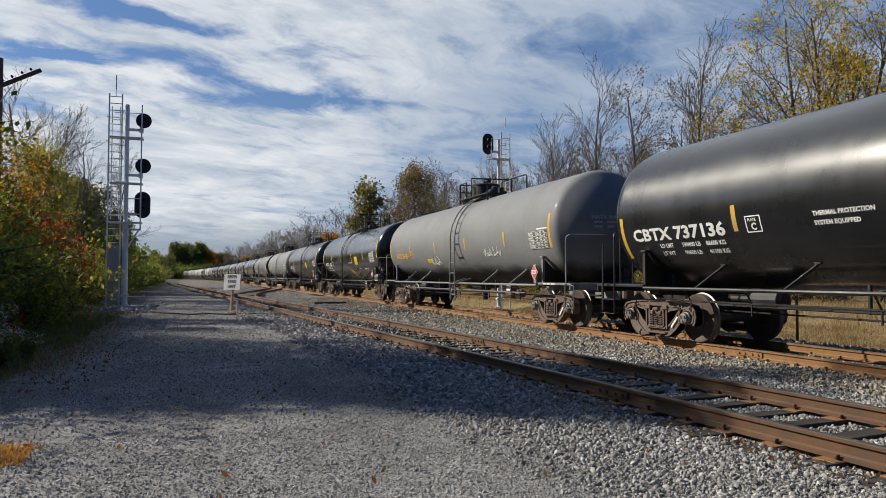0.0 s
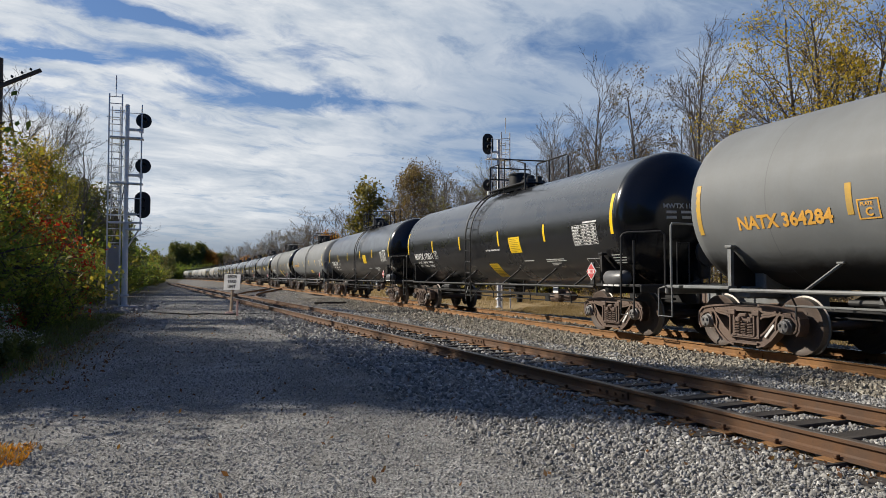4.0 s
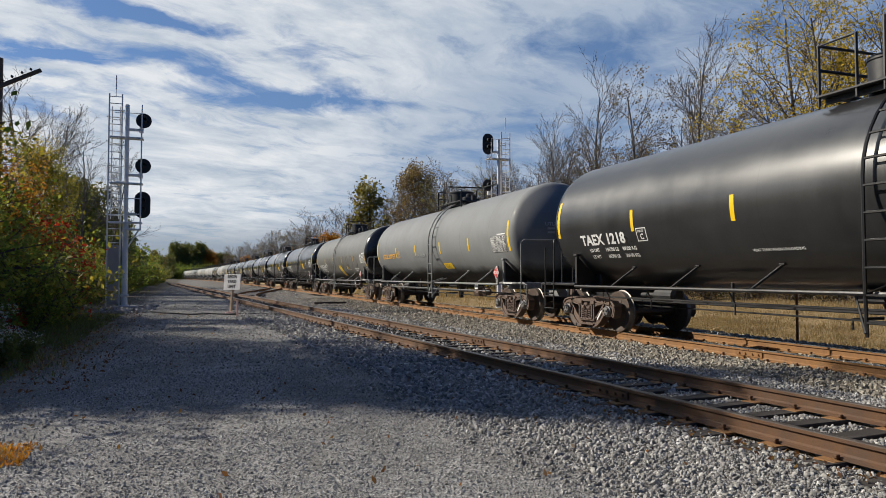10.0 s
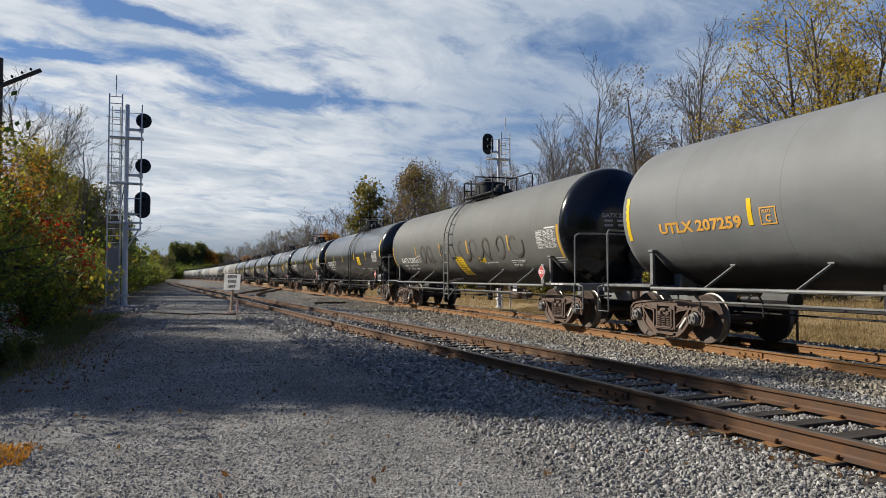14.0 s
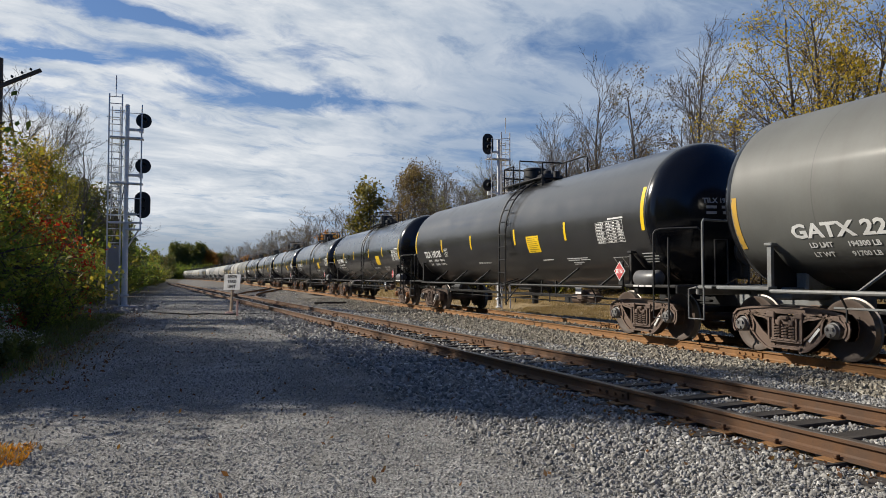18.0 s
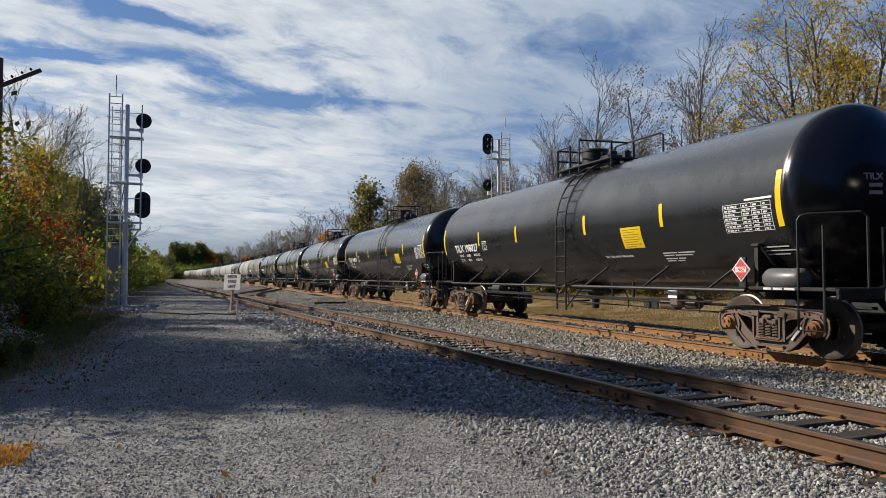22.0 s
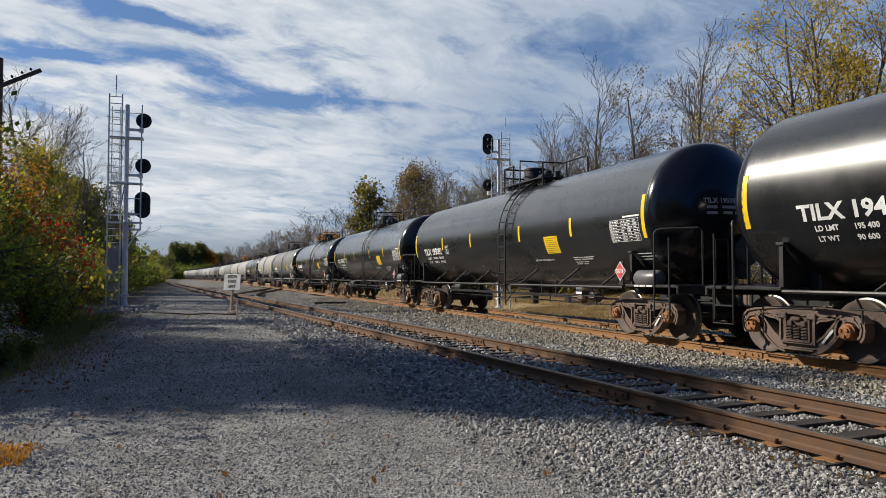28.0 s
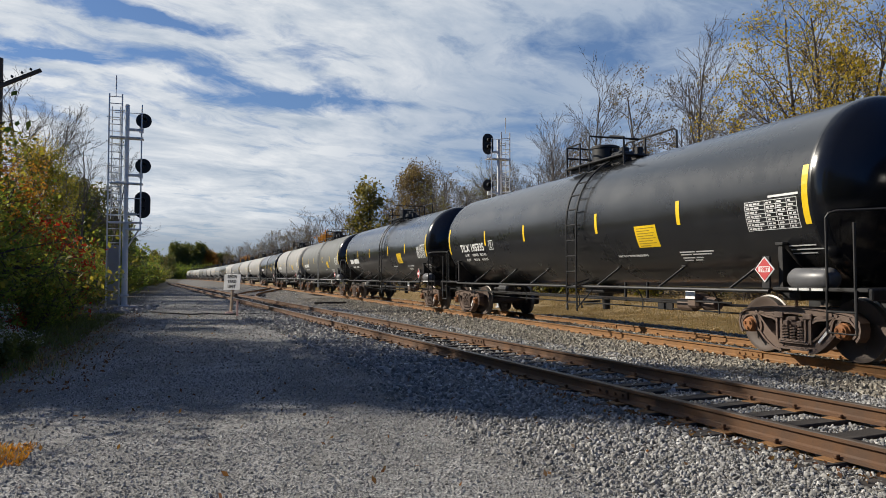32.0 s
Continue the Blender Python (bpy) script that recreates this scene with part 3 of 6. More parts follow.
def scatter(name, zones, mat, label, seed, round_stones=False):
    """Loose stones as chipped blocks, in one mesh."""
    rng = np.random.default_rng(seed)
    g = (1 + 5 ** 0.5) / 2
    corner = np.array([(-1, g, 0), (1, g, 0), (-1, -g, 0), (1, -g, 0), (0, -1, g), (0, 1, g), (0, -1, -g), (0, 1, -g), (g, 0, -1), (g, 0, 1), (-g, 0, -1), (-g, 0, 1)], float) / 1.75
    quads = np.array([(0, 11, 5), (0, 5, 1), (0, 1, 7), (0, 7, 10), (0, 10, 11), (1, 5, 9), (5, 11, 4), (11, 10, 2), (10, 7, 6), (7, 1, 8), (3, 9, 4), (3, 4, 2), (3, 2, 6), (3, 6, 8), (3, 8, 9), (4, 9, 5), (2, 4, 11), (6, 2, 10), (8, 6, 7), (9, 8, 1)])
    if not round_stones:
        corner = np.array([(x, y, z) for x in (-1, 1) for y in (-1, 1) for z in (-1, 1)], float) * 0.86
        quads = np.array([(0, 1, 3), (0, 3, 2), (4, 6, 7), (4, 7, 5), (0, 4, 5), (0, 5, 1), (2, 3, 7), (2, 7, 6), (0, 2, 6), (0, 6, 4), (1, 5, 7), (1, 7, 3)])
    nv, nf = len(corner), len(quads)
    allv = []
    for m, x0, x1, y0, y1, density, lo, hi, keep in zones:
        k = int((x1 - x0) * (y1 - y0) * density)
        x, y = rng.uniform(x0, x1, k), rng.uniform(y0, y1, k)
        wx = m[0][0] * x + m[0][1] * y + m[0][3]
        wy = m[1][0] * x + m[1][1] * y + m[1][3]
        ok = keep(x, y, wx, wy, rng.uniform(0, 1, k))
        wx, wy = wx[ok], wy[ok]
        k = len(wx)
        wz = np.array([ground_z(a, b) for a, b in zip(wx, wy)])
        size = rng.uniform(lo, hi, k) * rng.choice([0.55, 0.8, 1.0, 1.2], k)
        v = corner[None] * (1 + rng.uniform(-0.30, 0.16, (k, nv, 3))) * (size[:, None, None] / 2) * rng.uniform(0.42, 1.25, (k, 1, 3))
        q = rng.normal(size=(k, 4))
        q /= np.linalg.norm(q, axis=1, keepdims=True)
        a, b, c, d = q.T
        rot = np.array([[1 - 2 * (c * c + d * d), 2 * (b * c - a * d), 2 * (b * d + a * c)], [2 * (b * c + a * d), 1 - 2 * (b * b + d * d), 2 * (c * d - a * b)],
                        [2 * (b * d - a * c), 2 * (c * d + a * b), 1 - 2 * (b * b + c * c)]]).transpose(2, 0, 1)
        v = np.einsum("kij,knj->kni", rot, v)
        v += np.stack([wx, wy, wz + size * rng.uniform(0.05, 0.42, k)], 1)[:, None]
        allv.append(v)
    v = np.concatenate(allv)
    k = len(v)
    me = bpy.data.meshes.new(name)
    me.vertices.add(k * nv)
    me.vertices.foreach_set("co", v.reshape(-1))
    me.loops.add(k * nf * 3)
    me.loops.foreach_set("vertex_index", (quads[None] + (np.arange(k) * nv)[:, None, None]).reshape(-1))
    me.polygons.add(k * nf)
    me.polygons.foreach_set("loop_start", np.arange(k * nf) * 3)
    me.materials.append(mat)
    me.update(calc_edges=True)
    me.shade_flat()
    tagged(new(name, me), label, "gravel", kind="stuff")


FLAT = Matrix()


def clear_rails(x, lo=0.05):
    return (np.abs(np.abs(x) - GAUGE_HALF) > 0.085)


def siding_keep(x, y, wx, wy, r):
    """Dense beside the ties, sparse between the rails, thinning out towards the lot."""
    inner = np.abs(x) < 1.32
    tie_gap = np.abs(((y + 5.0) / 0.53) % 1.0 - 0.5) < 0.24
    return clear_rails(x) & (r < np.clip((x + 3.3) / 1.1, 0.0, 1.0)) & (~inner | (tie_gap & (r < 0.8)) | (r < 0.06) | ((np.abs(x) > 0.92) & (r < 0.14)))


def main_keep(x, y, wx, wy, r):
    return clear_rails(x - TRACK_X) & ((np.abs(x - TRACK_X) > 1.25) | (r < 0.6))


def verge_keep(x, y, wx, wy, r):
    """Stones thin out into the soil at the edge of the lot."""
    return r < 0.9 * np.clip((wx + 2.3 + 0.7 * np.clip((12.0 - wy) / 3.0, 0.0, 1.0) + 0.045 * np.maximum(0.0, wy - 22.0) + 0.35 * np.sin(wy * 1.7)) / 0.8, 0.04, 1.0)


scatter("near_ballast", [
    (SIDING, -3.6, 2.2, 0.5, 4.4, 2000, 0.019, 0.041, siding_keep),
    (SIDING, -3.6, 2.2, 4.4, 7.0, 1500, 0.021, 0.045, siding_keep),
], M_STONES, "loose grey limestone ballast beside the siding rails", 6, True)
scatter("siding_ballast", [
    (SIDING, -3.4, 2.2, 7.0, 9.0, 1100, 0.026, 0.052, siding_keep),
    (SIDING, -2.8, 2.2, 9.0, 16.0, 480, 0.036, 0.068, siding_keep),
    (SIDING, -2.6, 2.2, 16.0, 32.0, 190, 0.045, 0.08, siding_keep),
], M_STONES, "loose grey limestone ballast round the siding", 3)
scatter("main_ballast", [
    (LINE, 7.7, 11.8, 3.5, 20.0, 500, 0.030, 0.058, main_keep),
    (LINE, 11.8, 16.4, 6.0, 24.0, 150, 0.036, 0.07, main_keep),
    (LINE, 6.3, 7.7, 8.0, 20.0, 480, 0.030, 0.058, lambda x, y, wx, wy, r: (wx - 5.9) * 0.99829 + (wy - 0.345) * 0.05844 > 1.6),
    (LINE, 6.0, 11.8, 20.0, 46.0, 110, 0.045, 0.075, main_keep),
], M_BROWN_STONES, "rust-dusted stone ballast under the main line", 4)
scatter("lot_gravel", [
    (FLAT, -3.2, 3.8, 3.4, 7.0, 1600, 0.006, 0.019, verge_keep),
    (FLAT, -3.2, 3.8, 7.0, 11.0, 650, 0.008, 0.022, verge_keep),
    (FLAT, -3.4, 3.4, 11.0, 20.0, 150, 0.013, 0.032, verge_keep),
    (LINE, -3.0, 8.0, 55.0, 100.0, 9, 0.04, 0.08, lambda x, y, wx, wy, r: r < 0.9),
    (LINE, 1.5, 7.2, 20.0, 55.0, 30, 0.025, 0.055, lambda x, y, wx, wy, r: r < 0.9),
    (FLAT, -3.8, 3.4, 36.0, 62.0, 14, 0.03, 0.06, lambda x, y, wx, wy, r: r < 0.9),
    (FLAT, -3.8, 3.2, 20.0, 36.0, 55, 0.02, 0.046, verge_keep),
    (FLAT, -3.4, -1.4, 30.5, 37.0, 60, 0.05, 0.16, lambda x, y, wx, wy, r: r < 0.9),
], M_LOT_STONES, "fine crushed stone pressed into the lot", 5)

# ---- tank cars ----
TANK_R, TANK_Z, SHELL = 1.475, 2.505, 7.72


def tank_profile(r, half, depth):
    knuckle, crown = 0.32, 1.9
    head = [(half + knuckle * math.sin(radians(a)), r - knuckle + knuckle * math.cos(radians(a))) for a in (0, 9, 18, 27, 36, 45, 53)]
    a0, r0 = head[-1]
    lift = math.sqrt(crown * crown - r0 * r0)
    head += [(a0 + math.sqrt(crown * crown - q * q) - lift, q) for q in (r0 * 0.9, r0 * 0.75, r0 * 0.55, r0 * 0.35, r0 * 0.15, 0.02)]
    bead = [(half - 0.06, r), (half - 0.03, r + 0.006), (half, r)]
    return [(-a, b) for a, b in head[::-1]] + [(-a, b) for a, b in bead[::-1][1:]] + [(-2.5, r), (2.5, r)] + bead[:-1] + head


def wrap(points, faces, y0, w0, r=TANK_R + 0.008):
    """Flat artwork (s to the reader's right, w up) laid on the near side of the tank."""
    mb = MB()
    vs = []
    for p in points:
        phi = (w0 + p[1]) / TANK_R
        vs.append((-r * math.cos(phi), y0 - p[0], r * math.sin(phi)))
    return mb.add(vs, faces)


def patch(y0, w0, width, height, r=TANK_R + 0.006, rows=6):
    pts = [(s, height * k / rows) for k in range(rows + 1) for s in (0, width)]
    fs = [(2 * k, 2 * k + 1, 2 * k + 3, 2 * k + 2) for k in range(rows)]
    return wrap(pts, fs, y0, w0, r)


def wrap_text(text, size, y0, w0, spacing=1.0):
    pts, fs = letters(text, size, spacing)
    return wrap(pts, fs, y0, w0)


def bars(y0, w0, rows):
    """Lines of small print as plain bars: rows of (offset along, offset down, length, height)."""
    mb = MB()
    for a, b, length, height in rows:
        one = patch(y0 - a, w0 - b, length, height, TANK_R + 0.008, 1)
        mb.add(one.v, one.f)
    return mb


def data_panel(y0, w0):
    """White table of inspection dates: a frame with rows and columns of small print."""
    mb = MB()
    w, h = 1.05, 0.46
    for k in range(8):
        one = patch(y0, w0 + h * k / 7, w, 0.009, TANK_R + 0.008, 1)
        mb.add(one.v, one.f)
    for s in (0, 0.42, 0.64, 0.85, w - 0.010):
        one = patch(y0 - s, w0, 0.010, h, TANK_R + 0.008, 4)
        mb.add(one.v, one.f)
    rnd = random.Random(7)
    for k in range(7):
        for s0, s1 in ((0.03, 0.39), (0.45, 0.62), (0.67, 0.83), (0.88, 1.03)):
            end = s0 + (s1 - s0) * rnd.uniform(0.6, 1.0)
            while s0 < end - 0.03:
                word = min(end - s0, rnd.uniform(0.04, 0.10))
                one = patch(y0 - s0, w0 + h * k / 7 + 0.020, word, 0.028, TANK_R + 0.008, 1)
                mb.add(one.v, one.f)
                s0 += word + 0.018
    one = patch(y0 - 0.5, w0 + h + 0.04, 0.58, 0.035, TANK_R + 0.008, 1)
    return mb.add(one.v, one.f)


def beam(mb, line, width, core=0.066, lip=0.092, rim=0.032):
    """A cast member of I section along a line of (y, z): a thin web between two proud edges."""
    pts = [Vector(p) for p in line]
    sides = []
    for k, p in enumerate(pts):
        d = (pts[min(k + 1, len(pts) - 1)] - pts[max(k - 1, 0)]).normalized()
        sides.append(Vector((-d.y, d.x)))
    for a, b, t in ((width / 2, -width / 2, core), (width / 2, width / 2 - rim, lip), (-width / 2 + rim, -width / 2, lip)):
        mb.plate([tuple(p + s * a) for p, s in zip(pts, sides)] + [tuple(p + s * b) for p, s in zip(pts[::-1], sides[::-1])], -t, t)


def side_frame():
    """Cast truck side frame in the y-z plane, at x = 0, wheelbase 1.778 m, z from the rail top."""
    mb = MB()
    beam(mb, [(-1.12, 0.55), (-1.02, 0.645), (-0.86, 0.675), (-0.6, 0.70), (-0.3, 0.725), (0.3, 0.725), (0.6, 0.70), (0.86, 0.675), (1.02, 0.645), (1.12, 0.55)], 0.125)
    for s in (-1, 1):
        def o(pts):
            return [(s * a, b) for a, b in pts]
        beam(mb, o([(1.10, 0.60), (1.125, 0.50), (1.105, 0.40), (1.06, 0.345)]), 0.09)
        beam(mb, o([(0.82, 0.66), (0.745, 0.56), (0.715, 0.44), (0.735, 0.35)]), 0.13)
        beam(mb, o([(0.275, 0.69), (0.275, 0.22)]), 0.13, 0.08, 0.11)
        beam(mb, o([(0.80, 0.585), (0.68, 0.455), (0.52, 0.29), (0.38, 0.195), (0.24, 0.165)]), 0.20)
        beam(mb, o([(0.70, 0.665), (0.56, 0.625), (0.42, 0.61), (0.30, 0.55)]), 0.07)
        mb.plate(o([(0.98, 0.66), (0.80, 0.66), (0.79, 0.60), (0.99, 0.60)]), -0.085, 0.085)
        mb.box((-0.10, s * 0.275, 0.64), (0.05, 0.17, 0.09), 0.015)
    beam(mb, [(-0.30, 0.185), (0.30, 0.185)], 0.13, 0.05, 0.12)
    mb.box((0, 0, 0.255), (0.27, 0.50, 0.03), 0.008)
    mb.box((0.02, 0, 0.55), (0.20, 0.40, 0.15), 0.03).box((-0.10, 0, 0.60), (0.07, 0.16, 0.06), 0.015).box((-0.10, -0.13, 0.52), (0.06, 0.10, 0.09), 0.015).box((-0.10, 0.13, 0.52), (0.06, 0.10, 0.09), 0.015)
    return mb


def coil():
    mb = MB()
    turns, steps = 5.5, 44
    pts = [(0.062 * math.cos(2 * math.pi * turns * k / steps), 0.062 * math.sin(2 * math.pi * turns * k / steps), 0.25 + 0.24 * k / steps) for k in range(steps + 1)]
    return mb.tube(pts, 0.016, 5).lathe([(0.25, 0.035), (0.49, 0.035)], "z", 6)


def wheelset():
    mb = MB()
    prof = [(0.00, 0.10), (0.015, 0.17), (0.03, 0.34), (0.00, 0.395), (0.0, 0.455), (0.105, 0.46), (0.118, 0.487), (0.14, 0.48), (0.145, 0.40), (0.09, 0.36), (0.075, 0.17), (0.16, 0.13)]
    for s in (-1, 1):
        mb.lathe([(s * (0.82 - a), r) for a, r in prof], "x", 40)
        for j in range(4):
            t = j * math.pi / 2 + 0.4
            mb.lathe([(s * 0.805, 0.03), (s * 0.79, 0.03)], "x", 6, (0, 0.25 * math.cos(t), 0.25 * math.sin(t)))
    mb.lathe([(-0.95, 0.075), (0.95, 0.075)], "x", 12)
    me = mb.mesh("wheelset", M_WHEEL, True)
    me.materials.append(M_TREAD)
    for p in me.polygons:
        d = math.hypot(p.center.y, p.center.z)
        if 0.44 < d < 0.475 and abs(p.center.x) > 0.60:
            p.material_index = 1
    return me


def bearing():
    mb = MB().lathe([(0.0, 0.125), (-0.10, 0.125), (-0.11, 0.11), (-0.16, 0.10), (-0.17, 0.06)], "x", 16)
    for j in range(3):
        t = 2 * math.pi * j / 3 + 0.5
        mb.lathe([(-0.15, 0.026), (-0.19, 0.024)], "x", 6, (0, 0.058 * math.cos(t), 0.058 * math.sin(t)))
    return mb


WHEELSET = wheelset()
SPIN = []


def truck(car, y, spin, near_colour):
    """A two-axle truck under a tank car."""
    body = part("truck", shared("truck", M_CAST, lambda: MB().box((0, 0, 0.50), (2.1, 0.36, 0.26), 0.03).box((0, 0, 0.70), (0.7, 0.5, 0.16), 0.03).box((0, -0.5, 0.40), (1.7, 0.12, 0.12), 0.02).box((0, 0.5, 0.40), (1.7, 0.12, 0.12), 0.02)), car, pose(0, y, 0), "rusty cast steel truck")
    for s in (-1, 1):
        part("side_frame", shared("side_frame", M_CAST, side_frame), body, pose(s * 1.0, 0, 0))
        for k, (dx, dy) in enumerate(((-0.07, -0.145), (-0.07, 0.0), (-0.07, 0.145), (0.09, -0.1), (0.09, 0.1))):
            if s < 0:
                part("spring", shared("spring", M_CAST, coil), body, pose(s * 1.0 + dx, dy, 0))
        for d in (-0.889, 0.889):
            part("bearing_cap", shared("bearing_cap", near_colour, bearing), body, pose(s * 1.0, d, 0.457, 0, 0, 0 if s < 0 else 180), "rusty orange bearing cap" if near_colour == M_RUST else "grey bearing cap")
        for d in (-0.36, 0.36):
            if s < 0:
                part("brake_shoe_arm", shared("brake_shoe_arm", M_CAST, lambda: MB().box((0, 0, 0.45), (0.08, 0.05, 0.42), 0.01).box((0, 0.05, 0.40), (0.10, 0.06, 0.3), 0.015)), body, pose(-0.72, d, 0))
    part("frame_stencil", shared("frame_stencil", M_STENCIL, lambda: MB().plate([(-0.66, 0.46), (-0.63, 0.485), (-0.44, 0.275), (-0.47, 0.25)], -1.097, -1.093)), body)
    for d in (-0.889, 0.889):
        w = part("wheelset", WHEELSET, body, pose(0, d, 0.457), "steel wheels with bright worn rims on an axle")
        if spin:
            SPIN.append((w, d))
    return body


def ladder_curve(width_y):
    pts = [(-0.62, 1.50)]
    for a in range(66, -1, -8):
        t = radians(a)
        pts.append((-(TANK_R + 0.12) * math.cos(t), (TANK_R + 0.12) * math.sin(t)))
    pts += [(-(TANK_R + 0.12), -0.6), (-(TANK_R + 0.12), -1.5), (-(TANK_R + 0.10), -2.05)]
    return pts


def ladder_parts(car, mat, y):
    pts = ladder_curve(0)
    lad = part("side_ladder", shared("side_ladder", mat, lambda: MB().tube([(x, -0.22, z) for x, z in pts], 0.025, 6).tube([(x, 0.22, z) for x, z in pts], 0.025, 6), True), car, pose(0, y, TANK_Z), "curved steel side ladder")
    rung = shared("rung", mat, lambda: MB().tube([(0, -0.22, 0), (0, 0.22, 0)], 0.019, 6))
    dist, last, nxt = 0.0, pts[0], 0.15
    for p in pts[1:]:
        seg = math.dist(last, p)
        while nxt <= dist + seg:
            f = (nxt - dist) / seg
            part("rung", rung, lad, pose(last[0] + (p[0] - last[0]) * f, 0, last[1] + (p[1] - last[1]) * f))
            nxt += 0.36
        dist += seg
        last = p
    for s in (-1, 1):
        part("ladder_bracket", shared("ladder_bracket", mat, lambda: MB().tube([(-1.62, 0, -1.5), (-1.0, 0, -1.32)], 0.02, 6).tube([(-1.6, 0, -2.0), (-1.35, 0.35, -1.52)], 0.018, 6)), lad, pose(0, s * 0.22, 0, 0, 0, 0) if s > 0 else Matrix.Scale(-1, 4, (0, 1, 0)) @ pose(0, 0.22, 0))


def top_works(car, mat, y, tall, wide=False):
    """Manway housing, valves, walkway and rails on top of a tank."""
    z = TANK_Z + TANK_R
    base = part("top_platform", shared("top_platform", mat, lambda: MB().box((-0.55, -0.6, 0.05), (0.42, 2.6, 0.04), 0.01).box((0.55, -0.6, 0.05), (0.42, 2.6, 0.04), 0.01).box((0, -1.75, 0.05), (0.7, 0.3, 0.04), 0.01).box((0, 0.6, 0.05), (0.7, 0.2, 0.04), 0.01)
                .box((-0.6, -0.6, -0.02), (0.05, 2.5, 0.1), 0.01).box((0.6, -0.6, -0.02), (0.05, 2.5, 0.1), 0.01)), car, pose(0, y, z), "steel walkway on top of the tank")
    part("manway_housing", shared(("manway_housing", wide), M_FRAME_BLACK, lambda: MB().lathe([(-0.2, 0.34 + 0.16 * wide), (0.50, 0.34 + 0.16 * wide), (0.51, 0.36 + 0.16 * wide), (0.56, 0.36 + 0.16 * wide), (0.59, 0.30 + 0.16 * wide), (0.61, 0.1)], "z", 24).box((0.0, -0.36, 0.42), (0.12, 0.12, 0.1), 0.02).box((0, 0.36, 0.42), (0.12, 0.1, 0.1), 0.02), True), car, pose(0, y - 0.02, z), "black cylindrical manway housing")
    part("valve_box", shared("valve_box", M_FRAME_BLACK, lambda: MB().box((0, 0, 0.12), (0.5, 0.42, 0.36), 0.04).lathe([(0.28, 0.12), (0.4, 0.12), (0.43, 0.07)], "z", 12).box((0.1, -0.45, 0.1), (0.24, 0.3, 0.22), 0.04).lathe([(0, 0.1), (0.28, 0.1)], "z", 10, (-0.1, -0.75, 0))), car, pose(0, y - 0.85, z), "black valves and fittings")
    t = 0.62 if not tall else 0.85
    a, b = 0.66, -1.92
    for k, pts in enumerate(([(-0.72, a, -0.1), (-0.72, a, t), (-0.72, 0.0, t), (-0.72, 0.0, -0.1)], [(-0.72, a, t), (0.72, a, t), (0.72, a, -0.1)], [(-0.72, a, t * 0.55), (0.72, a, t * 0.55)],
                             [(0.72, a - 0.5, -0.1), (0.72, a - 0.5, t + 0.06), (0.72, a - 0.6, t + 0.12), (0.72, b + 0.1, t + 0.12), (0.72, b, t + 0.06), (0.72, b, -0.1)], [(0.72, -0.7, t + 0.12), (0.72, -0.7, -0.1)],
                             [(-0.72, b, -0.2), (-0.72, b, t * 0.7), (-0.72, b + 0.55, t * 0.9)], [(-0.72, -0.45, -0.1), (-0.72, -0.45, t + 0.1), (0.72, -0.45, t + 0.12)])):
        part("guard_rail", shared(("guard_rail", tall, k), mat, lambda: MB().tube(pts, 0.026, 7)), base)


